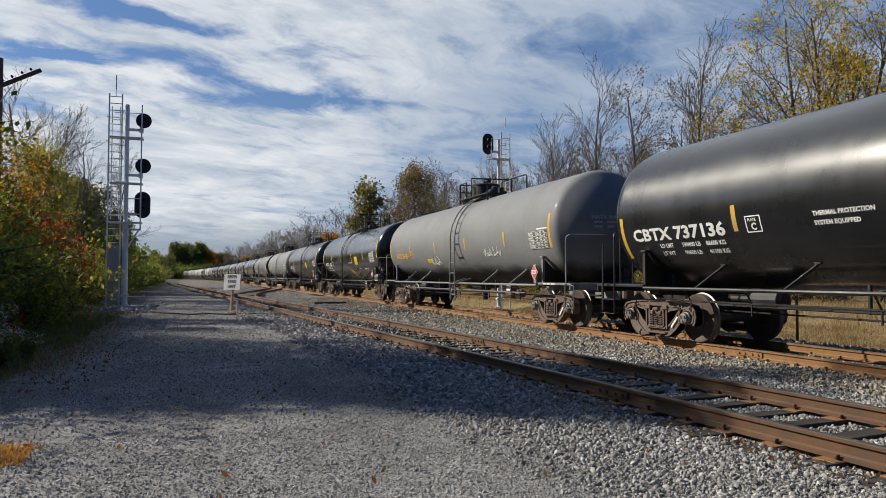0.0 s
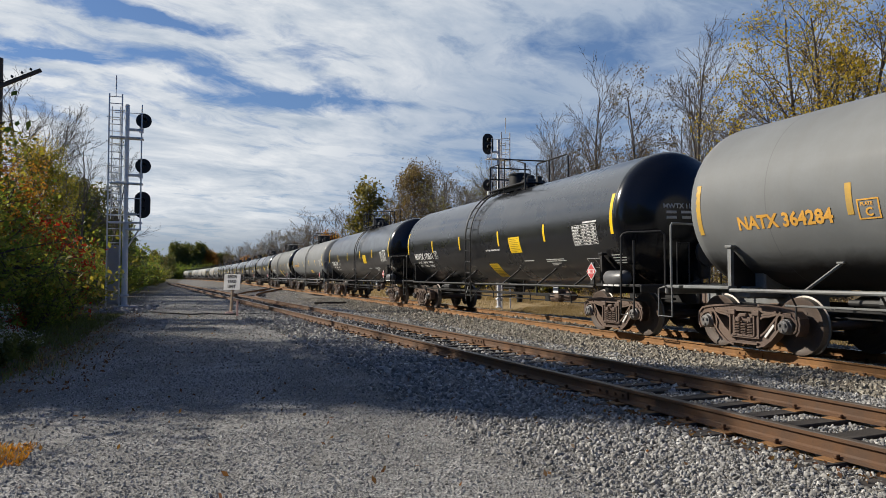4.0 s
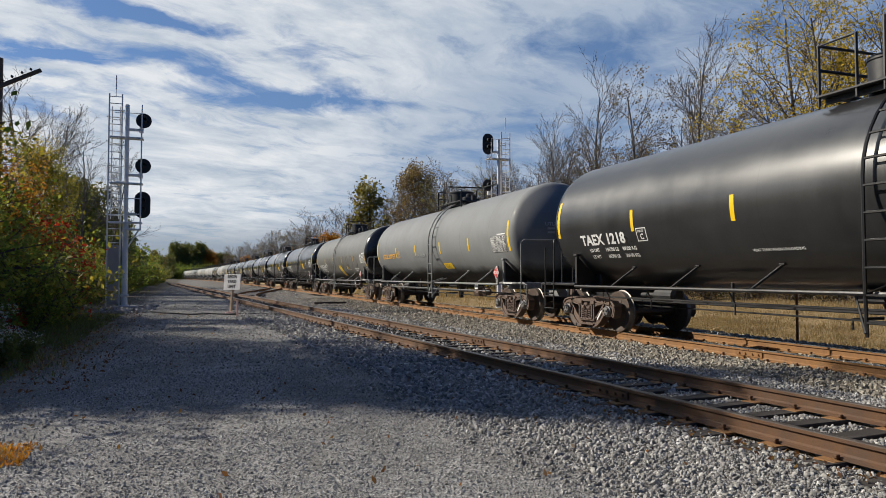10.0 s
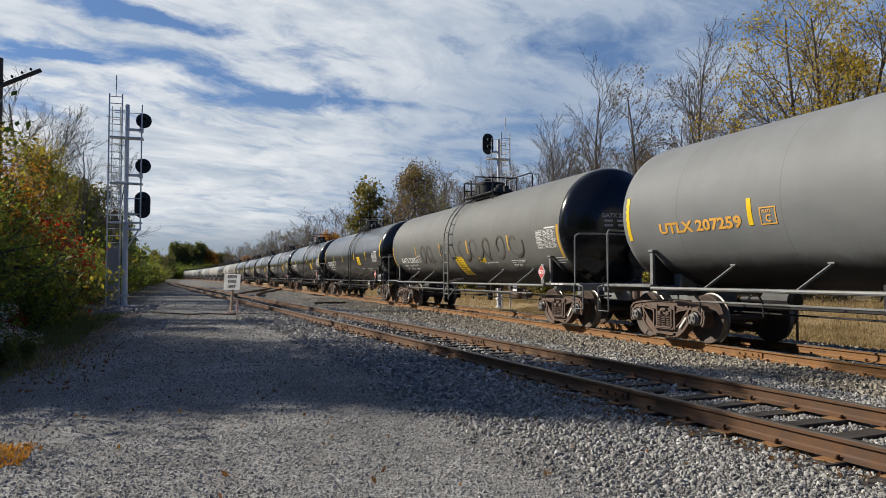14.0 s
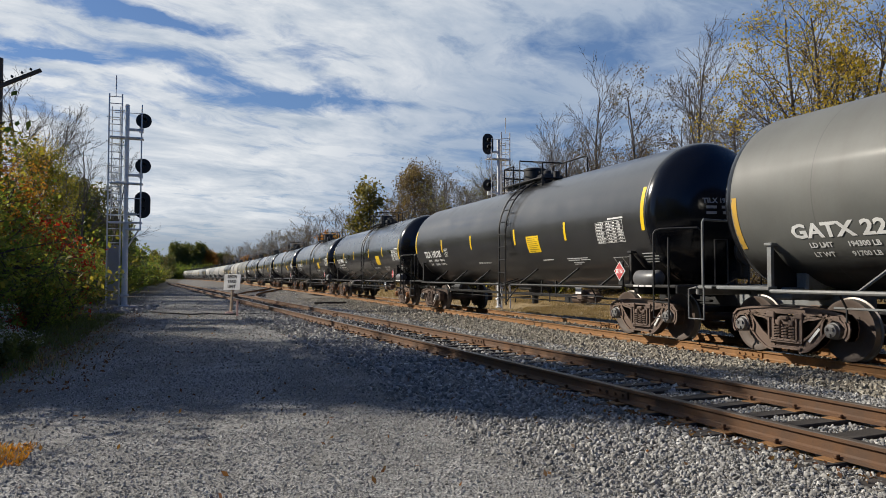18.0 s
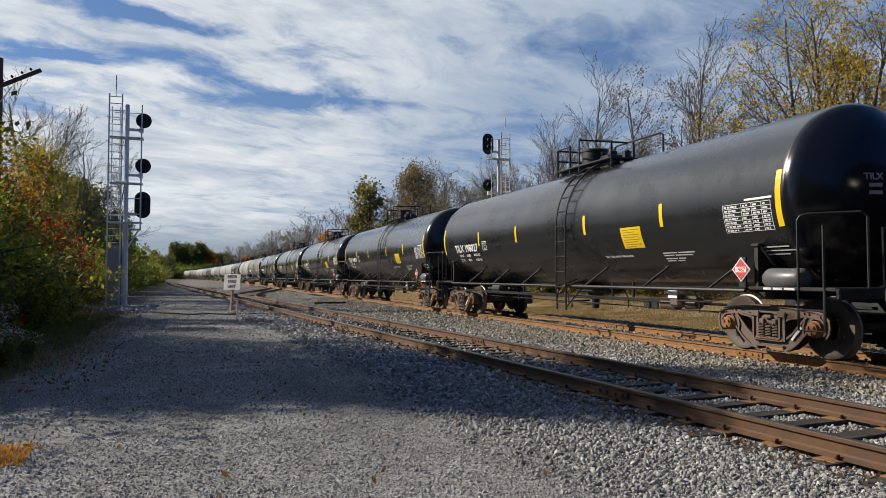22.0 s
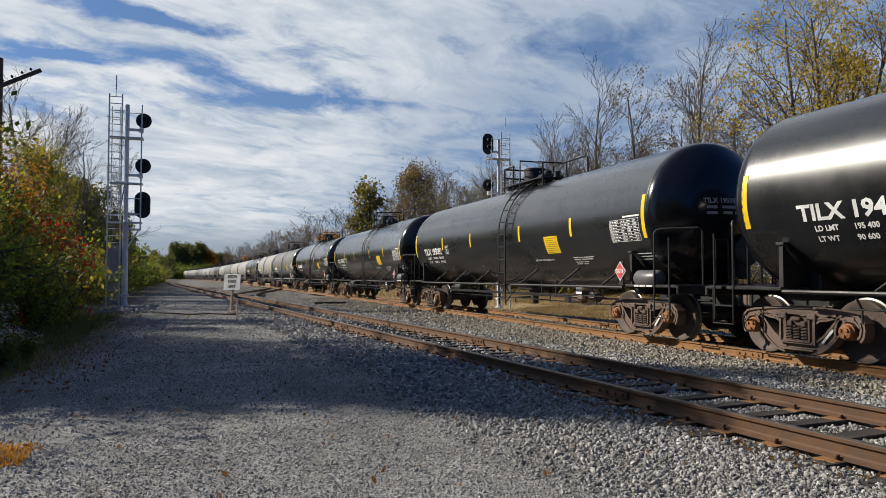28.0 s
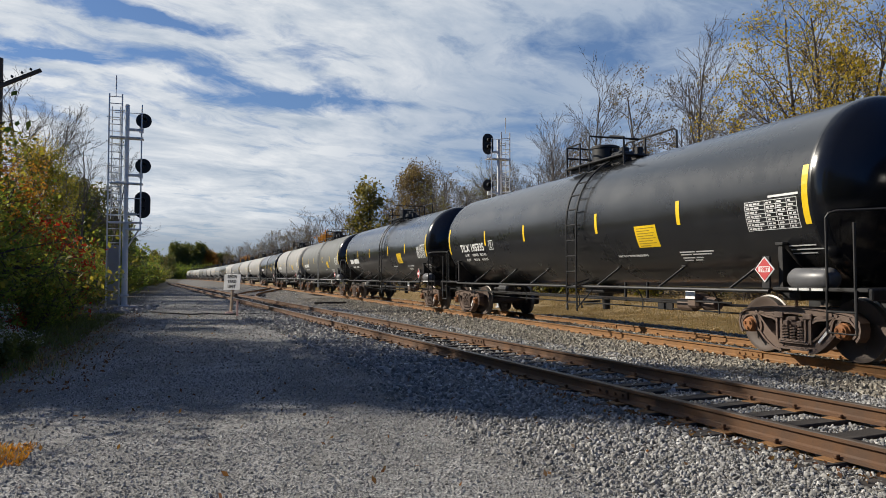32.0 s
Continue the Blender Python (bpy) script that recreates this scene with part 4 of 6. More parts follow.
def end_works(car, mat, s, reservoir):
    """Stub sill, end platform, hand rails, steps and coupler at one end of a car; s: which end."""
    flip = pose(0, 0, 0, 0, 0, 0 if s < 0 else 180)
    part("stub_sill", shared("stub_sill", mat, lambda: MB().box((0, -7.7, 0.86), (0.56, 2.4, 0.36), 0.03).box((0, -7.0, 0.98), (2.3, 0.34, 0.2), 0.03).box((0, -6.9, 1.2), (1.7, 0.24, 0.35), 0.03)), car, flip)
    part("end_platform", shared("end_platform", mat, lambda: MB().box((-1.36, -7.6, 1.06), (0.18, 1.3, 0.06), 0.015).box((1.36, -7.6, 1.06), (0.18, 1.3, 0.06), 0.015).box((0, -8.35, 1.06), (2.9, 0.5, 0.06), 0.015).box((0, -8.62, 1.0), (2.9, 0.07, 0.16), 0.015)), car, flip, "steel end platform")
    part("coupler", shared("coupler", M_CAST, lambda: MB().box((0, -8.72, 0.83), (0.16, 0.5, 0.2), 0.03).box((-0.04, -8.95, 0.83), (0.34, 0.2, 0.3), 0.06).box((0.14, -9.0, 0.83), (0.1, 0.22, 0.26), 0.04)), car, flip, "rusty cast coupler")
    for sx in (-1, 1):
        part("saddle", shared(("saddle", sx), mat, lambda: MB().plate([(-6.99, 1.0), (-7.07, 1.0), (-7.07, 1.72), (-6.99, 1.72)], sx * 1.30, sx * 1.36).box((sx * 1.31, -7.03, 1.75), (0.16, 0.16, 0.05), 0.01)), car, flip)
        part("gusset", shared(("gusset", sx), M_FRAME_BLACK, lambda: MB().plate([(sx * 0.6, 1.0), (sx * 1.30, 1.0), (sx * 1.30, 1.70), (sx * 1.05, 1.45), (sx * 0.6, 1.15)], -7.05, -7.01, "y")), car, flip)
        if mat == M_FRAME_BLACK:
            part("end_handrail", shared(("end_handrail", sx), mat, lambda: MB().tube([(sx * 1.45, -7.95, 1.06), (sx * 1.45, -7.95, 2.08), (sx * 1.43, -7.98, 2.14), (sx * 1.36, -8.05, 2.17), (sx * 0.92, -8.57, 2.17), (sx * 0.86, -8.62, 2.10), (sx * 0.86, -8.62, 1.06)], 0.020, 7)), car, flip)
            part("hand_post", shared(("hand_post", sx), mat, lambda: MB().tube([(sx * 1.45, -8.40, 0.52), (sx * 1.45, -8.40, 1.98)], 0.020, 7)), car, flip)
            part("end_step", shared(("end_step", sx), mat, lambda: MB().tube([(sx * 1.46, -7.95, 1.06), (sx * 1.46, -7.95, 0.46), (sx * 1.46, -8.42, 0.46), (sx * 1.46, -8.42, 1.06)], 0.018, 6).tube([(sx * 1.46, -7.95, 0.76), (sx * 1.46, -8.42, 0.76)], 0.016, 6)), car, flip)
            part("end_rail", shared(("end_rail", sx), mat, lambda: MB().tube([(sx * 0.55, -8.6, 1.06), (sx * 0.55, -8.6, 1.95), (sx * 0.25, -8.6, 1.95), (sx * 0.25, -8.6, 1.06)], 0.016, 6)), car, flip)
        else:
            part("end_handrail", shared(("end_handrail", sx, "hoop"), mat, lambda: MB().tube([(sx * 1.45, -8.45, 1.06), (sx * 1.45, -8.45, 2.12), (sx * 1.44, -8.46, 2.20), (sx * 1.38, -8.50, 2.25), (sx * 0.80, -8.62, 2.25), (sx * 0.10, -8.62, 2.25)], 0.022, 7)), car, flip)
            part("end_step", shared(("end_step", sx, "hoop"), mat, lambda: MB().tube([(sx * 1.46, -8.42, 1.06), (sx * 1.46, -8.42, 0.50), (sx * 1.46, -8.82, 0.50), (sx * 1.46, -8.82, 1.02), (sx * 1.46, -8.6, 1.06)], 0.018, 6)), car, flip)
    if s < 0:
        part("hand_brake", shared("hand_brake", M_FRAME_BLACK, lambda: MB().lathe([(-8.52, 0.28), (-8.56, 0.30), (-8.60, 0.28)], "y", 20, (0.25, 0, 1.75)).box((0.25, -8.45, 1.5), (0.24, 0.16, 0.6), 0.03)), car, None, "black hand brake wheel and gear")
        for y, w in ((-7.35, 0.16), (-7.55, 0.18), (-7.78, 0.20)):
            part("sill_print", shared(("sill_print", w), M_STENCIL, lambda: MB().box((-1.452, 0, 1.06), (0.006, w, 0.035))), car, pose(0, y, 0))
    if s < 0 and reservoir:
        part("air_reservoir", shared("air_reservoir", M_FRAME_GREY if mat == M_FRAME_GREY else M_RESERVOIR, lambda: MB().lathe([(-8.0, 0.04), (-7.97, 0.12), (-7.9, 0.165), (-7.3, 0.165), (-7.23, 0.12), (-7.2, 0.04)], "y", 20, (-1.32, 0, 1.21)), True), car, None, "grey air reservoir cylinder")


M_RESERVOIR = surface("grey_reservoir_paint", (0.12, 0.12, 0.125), 0.45, stain=(0.05, 0.045, 0.04), stain_amount=0.4, bump=0.05)


def underside(car, mat):
    for sx in (-1, 1):
        rail = part("side_rail", shared(("side_rail", sx), mat, lambda: MB().tube([(sx * 1.46, -6.9, 1.02), (sx * 1.46, 6.9, 1.02)], 0.032, 8)), car, None, "long tubular side rail")
        if sx < 0:
            for y in (-6.0, -4.1, -1.9, 1.4, 3.4, 5.4) if mat == M_FRAME_BLACK else (-5.2, -3.2, 3.4, 5.4):
                part("rail_stay", shared("rail_stay", mat, lambda: MB().tube([(-1.46, 0.0, 1.02), (-1.02, -0.27, 1.44)], 0.024, 6).box((-1.02, -0.27, 1.445), (0.10, 0.12, 0.03), 0.006)), rail, pose(0, y, 0))
    part("brake_pipe", shared("brake_pipe", M_FRAME_BLACK, lambda: MB().tube([(-0.45, -8.4, 0.78), (-0.45, -6.0, 0.72), (-0.9, -5.4, 0.74), (-0.9, 5.4, 0.74), (-0.45, 6.0, 0.72), (-0.45, 8.4, 0.78)], 0.025, 6)), car)
    part("train_pipe", shared("train_pipe", mat, lambda: MB().tube([(-1.30, -5.9, 0.80), (-1.30, 5.9, 0.80)], 0.018, 6)), car, None, "slim pipe below the side rail")
    for y in (-5.6, -3.4, -0.9, 1.9, 4.2, 5.7):
        part("pipe_hanger", shared("drop_hanger", M_FRAME_BLACK, lambda: MB().tube([(-1.44, 0, 1.02), (-1.30, 0, 0.80), (-1.30, 0, 0.60)], 0.016, 5)), car, pose(0, y, 0))
    part("brake_rod", shared("brake_rod", M_FRAME_BLACK, lambda: MB().tube([(-0.6, -5.9, 0.58), (-0.6, 5.9, 0.62)], 0.016, 6).box((-0.6, -3.2, 0.66), (0.04, 0.5, 0.2), 0.01)), car)
    part("brake_valve", shared("brake_valve", M_CAST, lambda: MB().box((-1.15, -4.9, 0.80), (0.34, 0.30, 0.26), 0.05).lathe([(-5.35, 0.11), (-5.05, 0.13)], "y", 14, (-1.1, 0, 0.76)).lathe([(-4.75, 0.12), (-4.35, 0.12), (-4.3, 0.08)], "y", 14, (-1.1, 0, 0.72))), car, None, "dark brake valve")
    part("brake_tag", shared("brake_tag", M_SIGN, lambda: MB().box((-1.34, -4.9, 0.93), (0.01, 0.26, 0.18))), car, None, "small white brake tag")
    part("brake_cylinder", shared("brake_cylinder", M_FRAME_BLACK, lambda: MB().lathe([(4.0, 0.10), (4.05, 0.17), (4.6, 0.17), (4.65, 0.06), (5.2, 0.05)], "y", 16, (-0.8, 0, 0.86))), car)
    part("bottom_outlet", shared("bottom_outlet", M_FRAME_BLACK, lambda: MB().lathe([(0.74, 0.17), (0.84, 0.20), (1.1, 0.24)], "z", 16).lathe([(0.42, 0.09), (0.75, 0.11)], "z", 12).box((0, 0, 0.92), (0.7, 0.9, 0.16), 0.05).tube([(-0.05, 0.2, 0.62), (-0.5, 0.35, 0.60), (-0.5, 0.35, 0.45)], 0.025, 6)), car, None, "bottom outlet valve")
    for y in (-3.0, -2.2, 2.4):
        part("pipe_hanger", shared("pipe_hanger", M_FRAME_BLACK, lambda: MB().box((-0.9, 0, 0.92), (0.05, 0.05, 0.42), 0.008)), car, pose(0, y, 0))


# small print: offset along, offset down, length, height
NOTICES = ((2.2, 0, 0.42, 0.026), (2.66, 0, 0.46, 0.026), (2.2, 0.055, 0.3, 0.026), (2.54, 0.055, 0.5, 0.026), (2.2, 0.13, 0.34, 0.026), (2.58, 0.13, 0.2, 0.026), (2.2, 0.185, 0.26, 0.026), (2.52, 0.185, 0.2, 0.026), (4.8, -0.02, 0.5, 0.022), (4.8, 0.05, 0.6, 0.022), (4.8, 0.12, 0.45, 0.022))
NOTICES_OLDER = ((0.62, 0.03, 0.58, 0.028), (1.9, 0.02, 0.95, 0.026), (1.9, 0.07, 0.55, 0.026), (2.5, 0.07, 0.42, 0.026), (2.1, 0.14, 0.5, 0.026), (2.1, 0.19, 0.3, 0.026), (5.0, -0.02, 0.4, 0.022), (5.0, 0.05, 0.5, 0.022), (5.0, 0.12, 0.45, 0.022), (5.0, 0.19, 0.4, 0.022))


def tank_car(index, paint, frame_mat, y_start, marks="", mark_mat=None, stripe=None, plates=True, graffiti=False, level=2, label="", lines=(), sheets=((-3.34, -0.70, 0.70, 0.45),), table_y=-6.42, ladder_y=-1.05, notices=(), tags=(), mark=(6.62, -0.45, 2.0, 0.24), plate_gap=0.40, stripes=(4.46, 1.74, -1.92, -4.74), side_w=-0.31, end_w=-0.50, older=False, vent=None):
    car = thing("tank_car", line_pose(y_start, RAIL_Z), label, "railway tank car", "tank cars of the freight train")
    mark_mat, stripe = mark_mat or M_STENCIL, stripe or M_YELLOW
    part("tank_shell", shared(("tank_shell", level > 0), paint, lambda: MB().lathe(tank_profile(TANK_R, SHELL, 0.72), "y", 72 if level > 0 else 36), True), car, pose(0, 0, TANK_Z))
    for y in (-7.0, 7.0):
        if level > 0:
            truck(car, y, level > 1, M_RUST if index > 6 else M_CAP)
        else:
            body = part("truck", shared("far_truck", M_CAST, lambda: MB().box((0, 0, 0.50), (2.1, 0.36, 0.26), 0.03).plate([(-1.1, 0.4), (-0.9, 0.66), (0.9, 0.66), (1.1, 0.4), (0.45, 0.15), (-0.45, 0.15)], -1.09, -0.9)), car, pose(0, y, 0))
            for d in (-0.889, 0.889):
                part("wheelset", WHEELSET, body, pose(0, d, 0.457))
    for s in (-1, 1):
        end_works(car, frame_mat, s, index not in (1, 4, 5))
        if level > 0 and (paint in (M_BLACK, M_DULL, M_DRAB)):
            part("tank_head", shared(("tank_head", s), M_HEAD, lambda: MB().lathe([(s * (a + 0.004), q + 0.002) for a, q in tank_profile(TANK_R, SHELL, 0.72)[-13:]], "y", 72), True), car, pose(0, 0, TANK_Z), "glossy black tank head")
    top_works(car, frame_mat if level and frame_mat == M_FRAME_BLACK else M_FRAME_BLACK, 0.0, index in (2, 3), index in (1, 4, 5))
    underside(car, frame_mat)
    if level > 0:
        ladder_parts(car, frame_mat, ladder_y)
    tz = pose(0, 0, TANK_Z)
    for y in (7.70, -7.56):
        part("end_stripe", shared(("end_stripe", y, end_w), stripe, lambda: patch(y, end_w, 0.11, 0.88)), car, tz, "tall reflective stripe")
    for y in stripes:
        part("side_stripe", shared(("side_stripe", y, side_w), stripe, lambda: patch(y + 0.05, side_w, 0.10, 0.44)), car, tz)
    for sy, sw, width, height in sheets if plates else ():
        sheet = part("warning_sheet", shared(("warning_sheet", sy, sw), M_YELLOW, lambda: patch(sy, sw, width, height)), car, tz, "yellow warning sheet")
        for k in range(8):
            part("print_line", shared(("print_line", sy, sw, k), M_WARN, lambda: bars(sy - 0.06, sw + height - 0.06, [(0, k * height * 0.115, width * (0.84, 0.62, 0.8, 0.74, 0.82, 0.66, 0.8, 0.5)[k], height * 0.034)])), sheet)
    if mark_mat == M_ORANGE_STENCIL:
        part("table_backing", shared(("table_backing", table_y), M_DARK_STENCIL, lambda: patch(table_y + 0.02, -0.56, 1.09, 0.50, TANK_R + 0.005)), car, tz, "dark backing of the inspection table")
    part("data_table", shared(("data_table", table_y), M_STENCIL, lambda: data_panel(table_y, -0.54)), car, tz, "stencilled inspection table")
    for k, (a, b, length, height) in enumerate(((0, 0, 0.62, 0.045), *NOTICES_OLDER) if older else ((0, 0, 0.62, 0.045), *NOTICES)):
        if mark_mat == M_ORANGE_STENCIL:
            continue
        if k == 0 and level > 1 and plates:
            part("notice_line", shared(("vent_notice", older, vent), M_STENCIL, lambda: wrap_text("VENT TANK WHEN UNLOADING", 0.070, *(vent or (1.55 if older else -2.45, -0.90)))), car, tz)
            continue
        part("notice_line", shared(("notice_line", k, older), M_STENCIL, lambda: bars(-2.3, -0.86, [(a, b, length, height)])), car, tz)
    if older:
        part("notice_frame", shared("notice_frame", M_STENCIL, lambda: bars(-6.2, -0.90, [(0, 0, 0.66, 0.016), (0, 0.27, 0.66, 0.016), (0, 0.27, 0.016, 0.28), (0.32, 0.27, 0.014, 0.28), (0.645, 0.27, 0.016, 0.28)])), car, tz, "white outlined notice box")
    if marks:
        mark_y, mark_w, width, cap = mark
        pts, fs = letters(marks, cap * 1.4)
        gap = max(p.x for p in letters(marks.split()[0], cap * 1.4)[0]) + 0.02
        across, tallest = max(p.x for p in pts), max(p.y for p in pts)
        for name, test in (("owner_mark", lambda x: x < gap), ("car_mark", lambda x: x >= gap)):
            used = [f for f in fs if test(sum(pts[v].x for v in f) / len(f))]
            keep = sorted({v for f in used for v in f})
            back = {v: q for q, v in enumerate(keep)}
            part(name, wrap([(pts[v].x * width / across, pts[v].y * cap / tallest) for v in keep], [tuple(back[v] for v in f) for f in used], mark_y, mark_w).mesh(name, mark_mat), car, tz, "stencilled lettering")
        part("plate_letter", plate_box(mark_y - width - plate_gap, mark_w).mesh("plate_letter", mark_mat), car, tz)
        for k, line in enumerate(lines):
            for field, along in zip([q for q in line.split("  ") if q.strip()], (0.0, 0.64, 1.30)):
                part("weight_line", wrap_text(field.strip(), 0.118, mark_y - (0.76 if index == 0 else 0.24) - along, mark_w - 0.17 - 0.165 * k).mesh("weight_line", mark_mat), car, tz)
        if level > 1:
            head_text(car, marks, mark_mat)
    else:
        for k, row in enumerate(((0, 0, 0.8, 0.24), (0.95, 0, 1.2, 0.24), (0.2, 0.25, 0.7, 0.08), (1.1, 0.25, 0.6, 0.08))):
            part("mark_bar", shared(("mark_bar", k), mark_mat, lambda: bars(6.6, -0.55, [row])), car, tz)
    for y in (-6.85, ):
        pl = part("placard", shared("placard", M_SIGN, lambda: MB().plate([(0, -0.2), (0.2, 0), (0, 0.2), (-0.2, 0)], -1.50, -1.485)), car, pose(0, y, 1.36), "diamond hazard placard")
        part("placard_face", shared("placard_face", M_PLACARD, lambda: MB().plate([(0, -0.175), (0.175, 0), (0, 0.175), (-0.175, 0)], -1.506, -1.502)), pl, None, "red hazard diamond")
        part("placard_number", shared("placard_number", M_SIGN, placard_number), pl)
        if level > 1:
            part("placard_digits", shared("placard_digits", M_PLACARD, placard_digits), pl)
        part("placard_holder", shared("placard_holder", frame_mat, lambda: MB().box((-1.46, 0.0, -0.05), (0.04, 0.16, 0.5), 0.01).tube([(-1.42, 0, -0.3), (-1.1, 0, -0.4)], 0.02, 6)), pl)
    for row in tags:
        scribble(car, *row)
    for text, w0 in notices:
        part("notice_line", wrap_text(text, 0.092, 2.85, w0).mesh("notice_line", mark_mat), car, tz)
    if graffiti:
        spray(car, index)

    return car


M_WARN = surface("brown_print", (0.36, 0.24, 0.02), 0.6, bump=0.02)


def placard_number():
    return MB().plate([(-0.115, -0.045), (0.115, -0.045), (0.115, 0.045), (-0.115, 0.045)], -1.5085, -1.507)


def placard_digits():
    pts, fs = letters("1987", 0.10)
    mid = max(p.x for p in pts) / 2
    return MB().add([(-1.5105, mid - p.x, p.y - 0.035) for p in pts], fs)


def plate_box(y0, w0):
    mb = MB()
    for s, w, a, b in ((0, 0, 0.33, 0.02), (0, 0.26, 0.33, 0.02), (0, 0, 0.022, 0.28), (0.308, 0, 0.022, 0.28)):
        one = patch(y0 - s, w0 + w, a, b, TANK_R + 0.008, 2)
        mb.add(one.v, one.f)
    one = wrap_text("C", 0.16, y0 - 0.11, w0 + 0.045)
    mb.add(one.v, one.f)
    one = wrap_text("PLATE", 0.065, y0 - 0.055, w0 + 0.19)
    return mb.add(one.v, one.f)


def head_text(car, marks, mat):
    pts, fs = letters(marks, 0.135)
    w = max(p.x for p in pts)
    face = tank_profile(TANK_R, SHELL, 0.72)

    def on_head(p, up):
        x, z = p.x - w / 2 - 0.30, up + p.y
        q = math.hypot(x, z)
        for (a1, q1), (a2, q2) in zip(face[-7:], face[-6:]):
            if q2 <= q <= q1:
                return (x, -(a1 + (a2 - a1) * (q1 - q) / (q1 - q2) + 0.012), z)
        return (x, -(face[-1][0] + 0.012), z)
    mb = MB().add([on_head(p, 0.16) for p in pts], fs)
    for up, words in ((0.05, ((0.06, 0.26), (0.36, 0.74))), (-0.06, ((0.06, 0.26), (0.38, 0.58), (0.64, 0.68)))):
        for a, b in words:
            row = [Vector((a + (b - a) * k / 4, h, 0)) for k in range(5) for h in (0, 0.055)]
            mb.add([on_head(p, up) for p in row], [(2 * k, 2 * k + 1, 2 * k + 3, 2 * k + 2) for k in range(4)])
    part("head_mark", mb.mesh("head_mark", M_HEAD_PRINT), car, pose(0, 0, TANK_Z))


M_HEAD_PRINT = surface("worn_head_print", (0.42, 0.42, 0.41), 0.6, bump=0.02)


def ribbon(line, width, y, w0, r):
    """One unbroken stroke of paint laid on the tank."""
    mb, pts = MB(), [Vector(p) for p in line]
    for k, p in enumerate(pts):
        d = pts[min(k + 1, len(pts) - 1)] - pts[max(k - 1, 0)]
        nrm = Vector((-d.y, d.x)).normalized() * width
        one = wrap([p + nrm, p - nrm], [], y, w0, r + 0.0003 * k)
        mb.v.extend(one.v)
    mb.f = [(2 * k, 2 * k + 2, 2 * k + 3, 2 * k + 1) for k in range(len(pts) - 1)]
    return mb


def scribble(car, y, w0, width, height, seed, mat=None):
    """A jagged tag in white paint."""
    rnd = random.Random(seed)
    line = [(0.0, height * 0.5)]
    for k in range(1, 46):
        line.append((width * (k / 45) + rnd.gauss(0, 0.09), height * (rnd.uniform(0.0, 0.4) if k % 2 else rnd.uniform(0.6, 1.0)) * (0.6 + 0.4 * math.sin(k * 0.35))))
    part("spray_tag", ribbon(line, 0.013, y, w0, TANK_R + 0.008).mesh("spray_tag", mat or M_STENCIL), car, pose(0, 0, TANK_Z), "jagged white spray-painted tag")


def spray(car, seed):
    """Loops of dark spray paint along the side."""
    rnd = random.Random(seed)
    for y, size in ((3.6, 0.9), (2.8, 0.8), (1.9, 1.0), (1.2, 0.7), (-0.9, 0.9), (-1.8, 0.95), (-2.8, 0.9), (-3.8, 0.95), (-4.9, 0.8)):
        turn, ph = rnd.uniform(0.7, 1.15), rnd.uniform(0, 6)
        line = []
        for k in range(40):
            t = k / 39 * 2 * math.pi * turn + ph
            line.append((0.42 * size * math.cos(t) + 0.013 * k * size, 0.36 * size * math.sin(t)))
        part("spray_loop", ribbon(line, rnd.uniform(0.035, 0.05), y, -0.42, TANK_R + 0.006).mesh("spray_loop", M_SPRAY), car, pose(0, 0, TANK_Z), "loop of dark spray paint")


def travelled(t):
    """Metres run since the start; the train gathers speed a little."""
    return 5.2 * t + 0.004 * t * t


